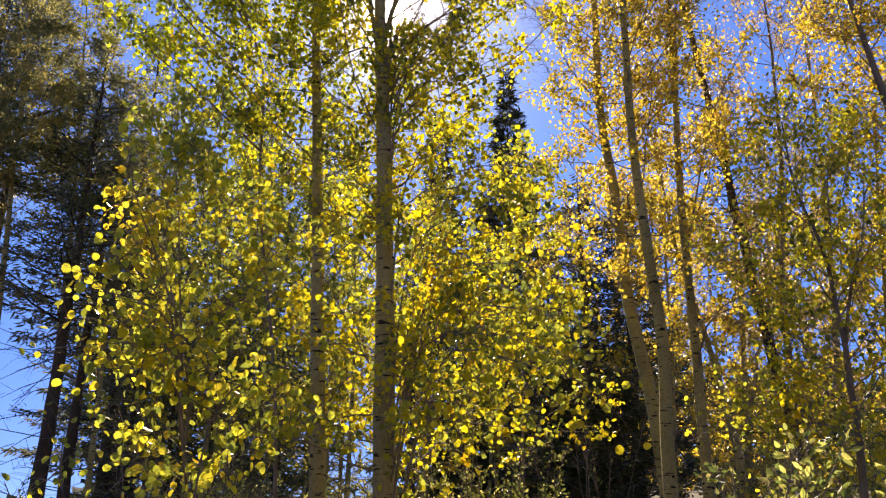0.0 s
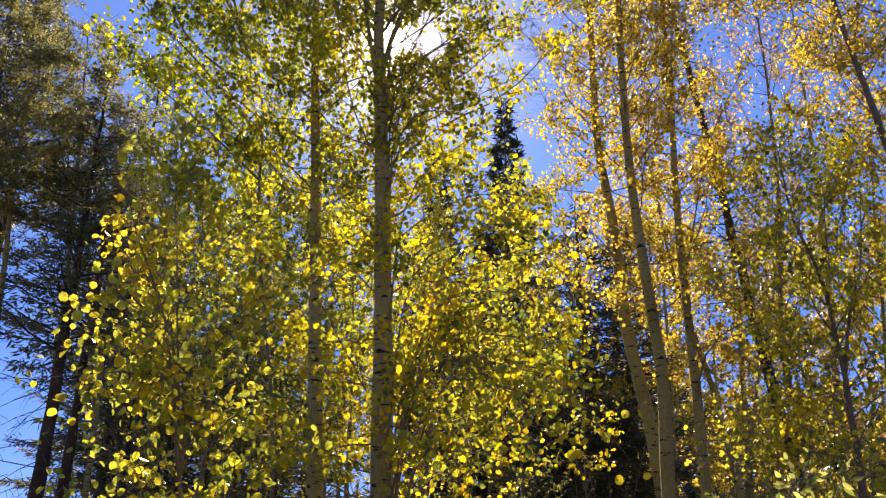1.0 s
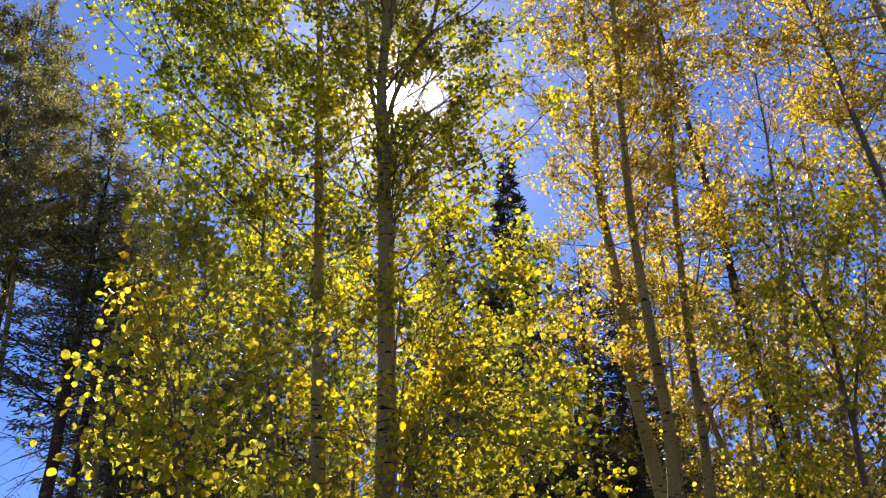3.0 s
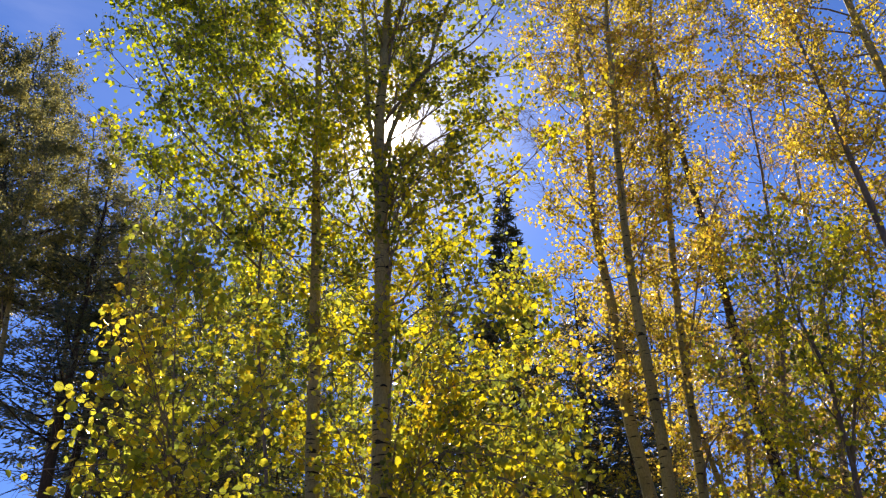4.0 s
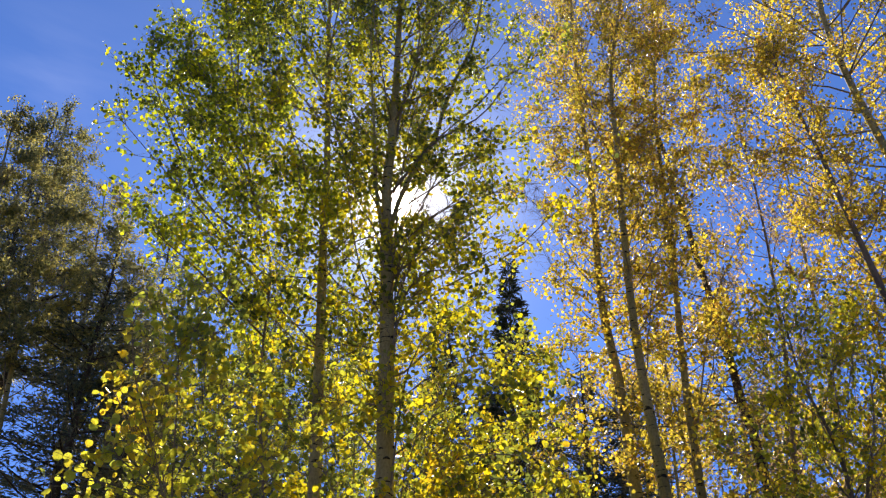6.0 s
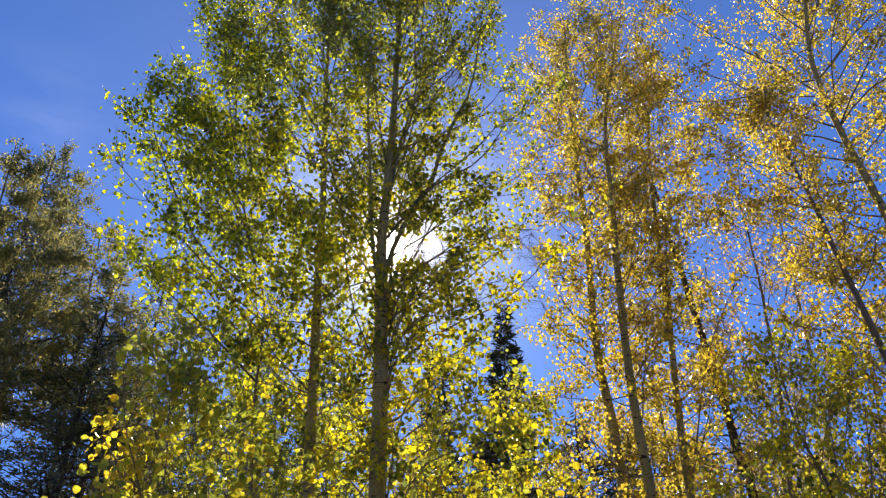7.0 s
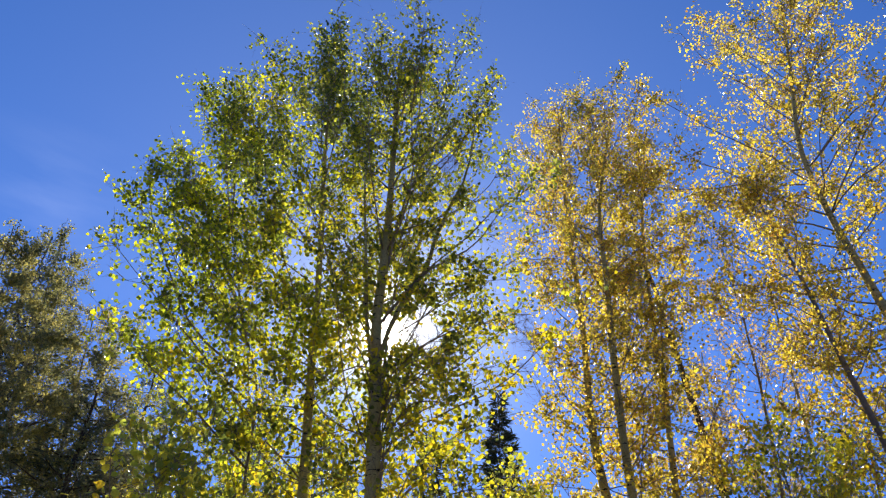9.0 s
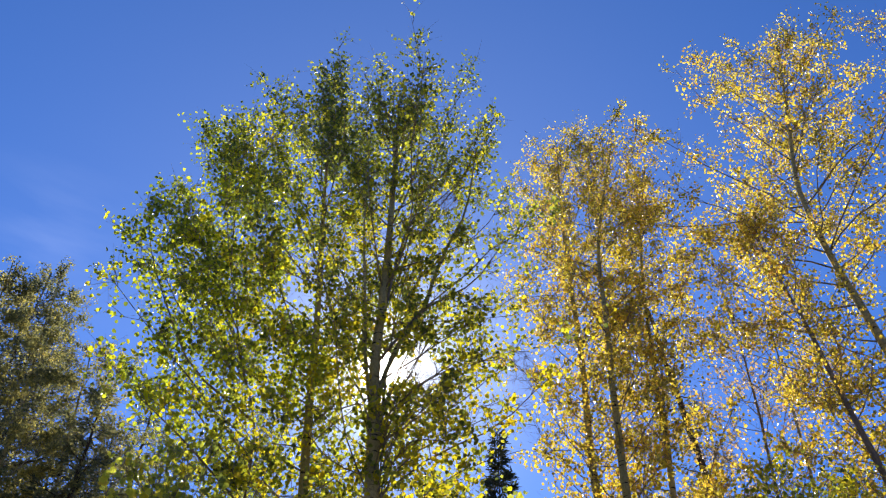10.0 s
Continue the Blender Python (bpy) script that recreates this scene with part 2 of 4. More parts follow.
def spline(points, n):
    """n points along a smooth line through the given ones."""
    p = np.asarray(points, float)
    t = np.concatenate(([0], np.cumsum(np.linalg.norm(np.diff(p, axis=0), axis=1))))
    s = np.linspace(0, t[-1], n)
    m = np.gradient(p, t, axis=0)
    k = np.clip(np.searchsorted(t, s) - 1, 0, len(t) - 2)
    h = (t[k + 1] - t[k])[:, None]
    u = ((s - t[k])[:, None]) / h
    return ((2 * u**3 - 3 * u**2 + 1) * p[k] + (u**3 - 2 * u**2 + u) * h * m[k] + (3 * u**2 - 2 * u**3) * p[k + 1] + (u**3 - u**2) * h * m[k + 1])


def tube(points, radii, sides, rng=None, rough=0.0):
    """A tapered tube with closed ends: verts, faces."""
    p = np.asarray(points, float)
    r = np.broadcast_to(radii, len(p))
    d = np.gradient(p, axis=0)
    d /= np.linalg.norm(d, axis=1)[:, None] + 1e-9
    ref = np.array((1.0, 0, 0)) if abs(d[0, 0]) < 0.8 else np.array((0, 1.0, 0))
    a = np.cross(d, ref)
    a /= np.linalg.norm(a, axis=1)[:, None] + 1e-9
    b = np.cross(d, a)
    ang = np.arange(sides) * 2 * math.pi / sides
    rad = r[:, None] * np.ones(sides)
    if rng is not None and rough:
        rad = rad * (1 + rough * rng.normal(size=rad.shape))
    v = p[:, None] + rad[..., None] * (np.cos(ang)[None, :, None] * a[:, None] + np.sin(ang)[None, :, None] * b[:, None])
    n = len(p)
    i = np.arange(n - 1)[:, None] * sides
    j = np.arange(sides)[None]
    q = np.stack([i + j, i + (j + 1) % sides, i + sides + (j + 1) % sides, i + sides + j], -1).reshape(-1, 4)
    caps = np.stack([np.arange(sides)[::-1], np.arange(sides) + (n - 1) * sides])
    return v.reshape(-1, 3), [q, caps]


def twigs_mesh(name, p0, p1, p2, r, straight=False):
    """Many thin three-sided twigs from p0 over p1 to p2."""
    n = len(p0)
    pts = np.stack([p0, p1, p2], 1)
    d = p2 - p0
    d /= np.linalg.norm(d, axis=1)[:, None] + 1e-9
    a = np.cross(d, np.where(np.abs(d[:, 2:]) < 0.8, (0, 0, 1.0), (1.0, 0, 0)))
    a /= np.linalg.norm(a, axis=1)[:, None] + 1e-9
    b = np.cross(d, a)
    ang = np.arange(3) * 2 * math.pi / 3
    ring = np.cos(ang)[None, :, None] * a[:, None] + np.sin(ang)[None, :, None] * b[:, None]
    if straight:
        pts = pts[:, ::2]
    taper = np.array((1.0, 0.4)) if straight else np.array((1.0, 0.75, 0.35))
    v = pts[:, :, None] + ring[:, None] * (r[:, None, None, None] * taper[None, :, None, None])
    base = np.arange(n)[:, None, None] * 3 * len(taper)
    k = (np.arange(len(taper) - 1) * 3)[None, :, None]
    j = np.arange(3)[None, None]
    q = np.stack([base + k + j, base + k + (j + 1) % 3, base + k + 3 + (j + 1) % 3, base + k + 3 + j], -1).reshape(-1, 4)
    return raw_mesh(name, v.reshape(-1, 3), [q])


ROUND_LEAF = (np.array([(0, 0, 0), (0.35, 0.09, 0.07), (0.51, 0.42, 0.13), (0.36, 0.80, 0.08), (0, 1.03, -0.06),
                        (-0.36, 0.80, 0.08), (-0.51, 0.42, 0.13), (-0.35, 0.09, 0.07)]),
              [np.array([(0, 1, 2, 3, 4), (4, 5, 6, 7, 0)])])
LONG_LEAF = (np.array([(0, 0, 0), (0.22, 0.25, 0.05), (0.26, 0.55, 0.07), (0.14, 0.85, 0.03), (0, 1.1, -0.06),
                       (-0.14, 0.85, 0.03), (-0.26, 0.55, 0.07), (-0.22, 0.25, 0.05)]),
             [np.array([(0, 1, 2, 3, 4), (4, 5, 6, 7, 0)])])
LONG_FAR = (np.array([(0, 0, 0), (0.24, 0.4, 0.06), (0.14, 0.85, 0.0), (-0.14, 0.85, 0.03), (-0.24, 0.4, 0.06)]), [np.array([(0, 1, 2, 3, 4)])])
FAR_LEAF = (np.array([(0, 0, 0), (0.46, 0.36, 0.10), (0.25, 0.92, 0.0), (-0.25, 0.92, 0.04), (-0.46, 0.36, 0.10)]), [np.array([(0, 1, 2, 3, 4)])])
DISTANT_LEAF = (np.array([(0.1, 0, 0), (0.5, 0.5, 0.06), (-0.05, 1.0, 0.0), (-0.5, 0.45, 0.06)]), [np.array([(0, 1, 2, 3)])])
NEEDLE = (np.array([(0.04, 0, 0), (0.095, 0.45, 0.03), (0, 1.0, 0), (-0.095, 0.45, -0.03)]), [np.array([(0, 1, 2, 3)])])
BLADE = (np.array([(0.03, 0, 0), (0.02, 0.6, 0.08), (0, 1.0, 0.3), (-0.02, 0.6, 0.08), (-0.03, 0, 0)]), [np.array([(0, 1, 2, 3, 4)])])


def unit(v):
    return v / (np.linalg.norm(v, axis=-1, keepdims=True) + 1e-9)


def leaf_frames(ways, rng, twist=1.0):
    """Axes (side, along, face) for leaves that point along ways, each turned at random about itself."""
    along = unit(ways)
    side = unit(np.cross(along, rng.normal(size=along.shape)))
    face = np.cross(side, along)
    return side, along, face


def leaves_mesh(name, places, ways, sizes, shape, rng):
    side, along, face = leaf_frames(ways, rng)
    t, faces = shape
    s = sizes[:, None, None]
    v = places[:, None] + s * (t[None, :, :1] * side[:, None] + t[None, :, 1:2] * along[:, None] + t[None, :, 2:] * face[:, None])
    off = (np.arange(len(places)) * len(t))[:, None, None]
    return raw_mesh(name, v.reshape(-1, 3), [(f[None] + off).reshape(-1, f.shape[1]) for f in faces])


def thing(name, place, label, category, group="", kind=""):
    ob = new(name)
    ob.location = place
    ob.empty_display_size = 0.2
    return tagged(ob, label, category, group, kind)


def local(ob, pts):
    return np.asarray(pts) - np.array(ob.location)


# ---- ground ----
def ground_height(x, y):
    r = np.hypot(x, y)
    # the hillside rises beyond the grove on the sunny side
    side = np.clip((x + 5) / 10, 0, 1)
    hill = 0.17 * np.clip(y - 14, 0, 70) * side * side * (3 - 2 * side)
    return hill + 0.10 * np.sin(x * 0.55 + 1.0) * np.cos(y * 0.4) * np.clip(r / 4, 0, 1) + 0.05 * np.sin(x * 1.7 + y * 1.3) - 0.02


def build_ground():
    rng = np.random.default_rng(5)
    rings = np.concatenate((np.linspace(0.0, 30, 90), np.geomspace(31, 4000, 40)))
    sides = 160
    a = np.arange(sides) * 2 * math.pi / sides
    x, y = rings[:, None] * np.sin(a), rings[:, None] * np.cos(a)
    z = ground_height(x, y) + rng.normal(size=x.shape) * 0.012 * (rings[:, None] < 40)
    z[0] = z[0].mean()
    v = np.stack([x, y, z], -1).reshape(-1, 3)
    i = np.arange(len(rings) - 1)[:, None] * sides
    j = np.arange(sides)[None]
    q = np.stack([i + j, i + sides + j, i + sides + (j + 1) % sides, i + (j + 1) % sides], -1).reshape(-1, 4)
    me = smooth(raw_mesh("ground", v, [q]))
    me.materials.append(ground_mat)
    tagged(new("ground", me), "forest floor of brown earth and leaf litter", "ground", kind="structure")
    # fallen leaves and grass
    n = 4500
    r, b = 30 * np.sqrt(rng.random(n)), rng.random(n) * 2 * math.pi
    p = np.stack([r * np.sin(b), r * np.cos(b), 0 * r], -1)
    p[:, 2] = ground_height(p[:, 0], p[:, 1]) + 0.015 + 0.01 * rng.random(n)
    w = rng.normal(size=(n, 3)) * (1, 1, 0.25)
    me = leaves_mesh("fallen_leaves", p, w, rng.uniform(0.035, 0.055, n), ROUND_LEAF, rng)
    me.materials.append(litter_mat)
    tagged(new("fallen_leaves", me), "fallen yellow and brown aspen leaves", "leaves", kind="stuff")
    n = 7000
    r, b = 1.5 + 24 * np.sqrt(rng.random(n)), rng.random(n) * 2 * math.pi
    p = np.stack([r * np.sin(b), r * np.cos(b), 0 * r], -1)
    p[:, 2] = ground_height(p[:, 0], p[:, 1]) - 0.02
    w = rng.normal(size=(n, 3)) * (0.35, 0.35, 0) + (0, 0, 1)
    me = leaves_mesh("grass", p, w, rng.uniform(0.18, 0.5, n), BLADE, rng)
    me.materials.append(grass_mat)
    tagged(new("grass", me), "dry autumn grass blades on the forest floor", "grass", kind="stuff")


build_ground()


# ---- aspens ----
def bough(start, way, length, n, lift, rng, wiggle=0.06):
    """A branch line that bends upward (lift) and wanders a little."""
    d = unit(np.array(way, float))
    p = [np.array(start, float)]
    step = length / (n - 1)
    for _ in range(n - 1):
        d = unit(d + np.array((0, 0, lift / n)) + rng.normal(size=3) * wiggle)
        p.append(p[-1] + d * step)
    return np.array(p)


def side_twigs(pts, per_metre, reach, rng, start=0.2, rise=0.25):
    """Side shoots off a branch line: start, middle and end points."""
    length = np.linalg.norm(np.diff(pts, axis=0), axis=1).sum()
    n = max(3, int(per_metre * length))
    s = start + (1 - start) * rng.random(n) ** 0.85
    k = np.clip((s * (len(pts) - 1)).astype(int), 0, len(pts) - 2)
    f = (s * (len(pts) - 1) - k)[:, None]
    p0 = pts[k] * (1 - f) + pts[k + 1] * f
    along = unit(pts[k + 1] - pts[k])
    out = unit(rng.normal(size=(n, 3)))
    w = unit(along * 0.7 + out * 0.95 + np.array((0, 0, rise)))
    ln = (reach * rng.uniform(0.35, 1.0, n) * (1.15 - 0.55 * s))[:, None]
    p1 = p0 + w * ln * 0.5
    p2 = p1 + unit(w + rng.normal(size=(n, 3)) * 0.25) * ln * 0.5
    return p0, p1, p2


def fine_twigs(q0, q1, q2, each, reach, rng):
    """A second order of twigs, spread over the first."""
    k = np.repeat(np.arange(len(q0)), each)
    n = len(k)
    s = (0.15 + 0.85 * rng.random(n))[:, None]
    p0 = np.where(s < 0.5, q0[k] + (q1[k] - q0[k]) * s * 2, q1[k] + (q2[k] - q1[k]) * (s * 2 - 1))
    w = unit(unit(q2[k] - q0[k]) * 0.55 + unit(rng.normal(size=(n, 3))) + np.array((0, 0, 0.1)))
    ln = (reach * rng.uniform(0.35, 1.0, n))[:, None]
    p1 = p0 + w * ln * 0.5
    p2 = p1 + unit(w + rng.normal(size=(n, 3)) * 0.3 + np.array((0, 0, -0.1))) * ln * 0.5
    return p0, p1, p2


# cones from the camera kept free of leaves, fitted to its view of sun and sky: bearing, height angle, half width, in
# degrees
SIGHT_CONES = [(-4.22, 28.1, 1.15), (-2.6, 28.2, 0.8), (-0.9, 28.0, 1.0), (-1.4, 29.4, 0.6), (6.3, 28.8, 0.7), (6.0, 27.3, 0.8), (6.3, 25.7, 0.5), (6.6, 24.0, 0.7), (0.3, 39.5, 0.7), (-26.0, 11.0, 1.4), (-26.4, 7.5, 1.3), (-26.3, 3.5, 1.2)]


def in_sight_cone(p):
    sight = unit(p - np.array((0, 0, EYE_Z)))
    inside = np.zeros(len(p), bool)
    for az, el, half in SIGHT_CONES:
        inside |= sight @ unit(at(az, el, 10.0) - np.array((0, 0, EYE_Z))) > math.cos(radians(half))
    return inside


def aspen(name, line, r0, profile, label, leaf_mat, n_boughs, leaves, leaf_size, seed, bark=None, squash=0.7, lean_out=(0.08, 0.95),
          extra=(), singles=0, shape=ROUND_LEAF, group="aspens", crown_label="", bare=0.0, reach=0.75, per_metre=6.0, top_trunk=0.12, fine=5, clear=0.0, scars=0, bunch=1.5, core=0.0, full=0.0,
          single_mat=None, clump=0.045, sides=14, category="tree", stem_name="trunk"):
    """line: (bearing, height angle, distance) up the stem. profile: (share of height, radius left, radius right).
    extra: limbs (share of the stem, [(bearing, height angle, distance), ...], radius at its foot)."""
    rng = np.random.default_rng(seed)
    way = [at(*q) for q in line]
    first = way[0].copy()
    if first[2] > 0.05:
        slope = (way[1] - way[0]) / max(way[1][2] - way[0][2], 0.1)
        foot = way[0] - slope * way[0][2] * 0.6
        foot[2] = 0
        way.insert(0, foot)
    else:
        way[0][2] = 0
    way[0][2] = float(ground_height(way[0][0], way[0][1])) - 0.06
    tree = thing(name, tuple(way[0]), label, category, group)
    stem = spline(way, 46)
    stem[2:] += np.cumsum(rng.normal(size=(44, 3)), axis=0) * 0.004 * (1, 1, 0)
    share = np.linspace(0, 1, 46)
    rad = r0 * (1 - (1 - top_trunk) * share ** 0.9)
    rad[:3] *= (1.45, 1.2, 1.07)
    v, f = tube(stem, rad, sides, rng, 0.015)
    part(stem_name, smooth(raw_mesh(stem_name, local(tree, v), f)), bark or bark_aspen, tree)
    for _ in range(scars):
        k = int(rng.integers(2, 30))
        a = rng.random() * 6.28
        out = np.array((math.cos(a), math.sin(a), 0))
        across = np.array((-math.sin(a), math.cos(a), 0))
        wide, high = rad[k] * rng.uniform(0.12, 0.5), rng.uniform(0.006, 0.02)
        u = np.arange(10) * math.pi / 5
        droop = (np.abs(np.cos(u)) * wide * 0.35)[:, None] * np.array((0, 0, -1.0))
        spot = stem[k] + (stem[min(k + 1, 45)] - stem[k]) * rng.random()
        hug = out * (np.sqrt(np.maximum(rad[k] ** 2 - (np.cos(u) * wide) ** 2, 0)))[:, None]
        rim = spot + hug + across * (np.cos(u) * wide)[:, None] + np.array((0, 0, 1.0)) * (np.sin(u) * high)[:, None] + droop
        v = np.concatenate((rim - out * 0.004, rim + out * 0.004, [spot + out * (rad[k] + 0.010)]))
        j = np.arange(10)
        f = [np.stack([j, (j + 1) % 10, 10 + (j + 1) % 10, 10 + j], -1), np.stack([10 + j, 10 + (j + 1) % 10, np.full(10, 20)], -1)]
        part("branch_scar", smooth(raw_mesh("branch_scar", local(tree, v), f)), scar_dark, tree)
    hs = np.array([q[0] for q in profile])
    rl, rr = np.array([q[1] for q in profile]), np.array([q[2] for q in profile])
    tw = []
    lines = []
    turn = rng.random() * 6.28
    tall = stem[-1][2] - stem[0][2]
    right = np.array((math.cos(radians(line[0][0])), -math.sin(radians(line[0][0])), 0))
    back = np.array((right[1] * -1, right[0], 0))
    for i in range(n_boughs):
        s = hs[0] + (0.985 - hs[0]) * ((i + rng.random() * 0.7) / n_boughs)
        turn += 2.4 + rng.normal() * 0.35
        c, sn = math.cos(turn), math.sin(turn)
        wide = np.interp(s, hs, rr if c > 0 else rl) * abs(c) + np.interp(s, hs, 0.5 * (rl + rr)) * squash * abs(sn)
        wide *= rng.uniform(0.7, 1.15) * (1 + 0.16 * s)
        tilt = lean_out[0] + (lean_out[1] - lean_out[0]) * s + rng.normal() * 0.2
        w = (right * c + back * sn) * math.cos(tilt) + np.array((0, 0, math.sin(tilt)))
        k = min(int(s * 45), 44)
        if clear and sn < -0.72 and s < clear:
            continue
        ln = min(wide / max(math.cos(tilt), 0.4), ((1 - s) * tall + 0.1) / max(math.sin(tilt), 0.3))
        lines.append((stem[k], bough(stem[k], w, max(0.2, ln), 9, rng.uniform(-0.1, 0.7), rng, 0.13), min(rad[k] * 0.35, 0.004 + 0.0042 * wide)))
    for s, pts, r in extra:
        k = min(int(s * 45), 45)
        lines.append((stem[k], spline([stem[k], *[at(*q) for q in pts]], 10), r))
    for root, pts, r in lines:
        v, f = tube(pts, np.linspace(r, max(0.0025, r * 0.22), len(pts)), 6)
        part("branch", smooth(raw_mesh("branch", local(tree, v), f)), bark_twig if r < 0.03 else (bark or bark_aspen), tree)
        tw.append(side_twigs(pts, per_metre, reach * (1.0 - 0.45 * min(1.0, (pts[0][2] - stem[0][2]) / tall)), rng))
    top = stem[int(45 * max(hs[0], 0.75)):]
    tw.append(side_twigs(top, per_metre * 0.6, reach * 0.6, rng, 0.0, 0.1))
    q0, q1, q2 = (np.concatenate([q[i] for q in tw]) for i in range(3))
    f0, f1, f2 = fine_twigs(q0, q1, q2, fine, 0.36, rng)
    p0, p1, p2 = np.concatenate((q0, f0)), np.concatenate((q1, f1)), np.concatenate((q2, f2))
    if core:
        mid = np.stack([np.interp(f1[:, 2], stem[:, 2], stem[:, i]) for i in range(2)], -1)
        fine_ok = (np.linalg.norm(f1[:, :2] - mid, axis=1) > core) | (f1[:, 2] > stem[0, 2] + 0.48 * tall)
    else:
        fine_ok = np.ones(len(f0), bool)
    p0, p1, p2 = np.concatenate((q0, f0[fine_ok])), np.concatenate((q1, f1[fine_ok])), np.concatenate((q2, f2[fine_ok]))
    f0 = f0[fine_ok]
    part("twig_growth", twigs_mesh("twig_growth", local(tree, q0), local(tree, q1), local(tree, q2), rng.uniform(0.003, 0.006, len(q0))), bark_twig, tree)["kind"] = "stuff"
    part("twig_growth", twigs_mesh("twig_growth", local(tree, f0), local(tree, f1[fine_ok]), local(tree, f2[fine_ok]), rng.uniform(0.0014, 0.0026, len(f0)), True), bark_twig, tree)["kind"] = "stuff"
    # leaves hang on short stalks along the twigs
    shoot = np.concatenate((np.arange(len(q0)), np.repeat(np.arange(len(q0)), fine)[fine_ok]))
    ok = np.flatnonzero(rng.random(len(q0))[shoot] >= bare)
    heavy = rng.gamma(bunch, 1.0, len(ok)) * np.where(p1[ok, 2] < 6.2, 1 + full, 1.0) * (0.75 + 0.75 * np.clip((p1[ok, 2] - stem[0, 2]) / tall, 0, 1))
    k = rng.choice(ok, leaves, p=heavy / heavy.sum())
    s = rng.random(leaves)[:, None] ** 0.7
    p = np.where(s < 0.5, p0[k] + (p1[k] - p0[k]) * s * 2, p1[k] + (p2[k] - p1[k]) * (s * 2 - 1))
    p = p + rng.normal(size=(leaves, 3)) * clump
    w = rng.normal(size=(leaves, 3)) * 0.9 + np.array((0, 0, -0.75))
    size = leaf_size * rng.uniform(0.6, 1.2, leaves) * (1.18 - 0.38 * np.clip((p[:, 2] - stem[0, 2]) / tall, 0, 1))
    # the shaded inner crown is bare
    hub = np.stack([np.interp(p[:, 2], stem[:, 2], stem[:, i]) for i in range(2)], -1)
    inner = (np.linalg.norm(p[:, :2] - hub, axis=1) < core) & (p[:, 2] < stem[0, 2] + 0.48 * tall) & (rng.random(leaves) < 0.92)
    # leaves that would cover sun or sky patches in the camera's view go too
    keep = ~inner & ~in_sight_cone(p)
    p, w, size, leaves = p[keep], w[keep], size[keep], int(keep.sum())
    near = np.zeros(leaves, bool)
    if singles:
        d = np.linalg.norm(p - np.array((0, 0, EYE_Z)), axis=1)
        near[np.argsort(d)[:singles]] = True
    part("foliage", leaves_mesh("foliage", local(tree, p[~near]), w[~near], size[~near], shape, rng), leaf_mat, tree, crown_label)["kind"] = "stuff"
    if singles:
        t, faces = shape
        me = raw_mesh("leaf", t, faces)
        me.materials.append(single_mat or leaf_single)
        side, along, face = leaf_frames(w[near], rng)
        for q, a, b, c, z in zip(local(tree, p[near]), side, along, face, size[near]):
            ob = new("leaf", me)
            ob.parent = tree
            ob.matrix_local = Matrix(((a[0] * z, b[0] * z, c[0] * z, q[0]), (a[1] * z, b[1] * z, c[1] * z, q[1]), (a[2] * z, b[2] * z, c[2] * z, q[2]), (0, 0, 0, 1)))
    return tree


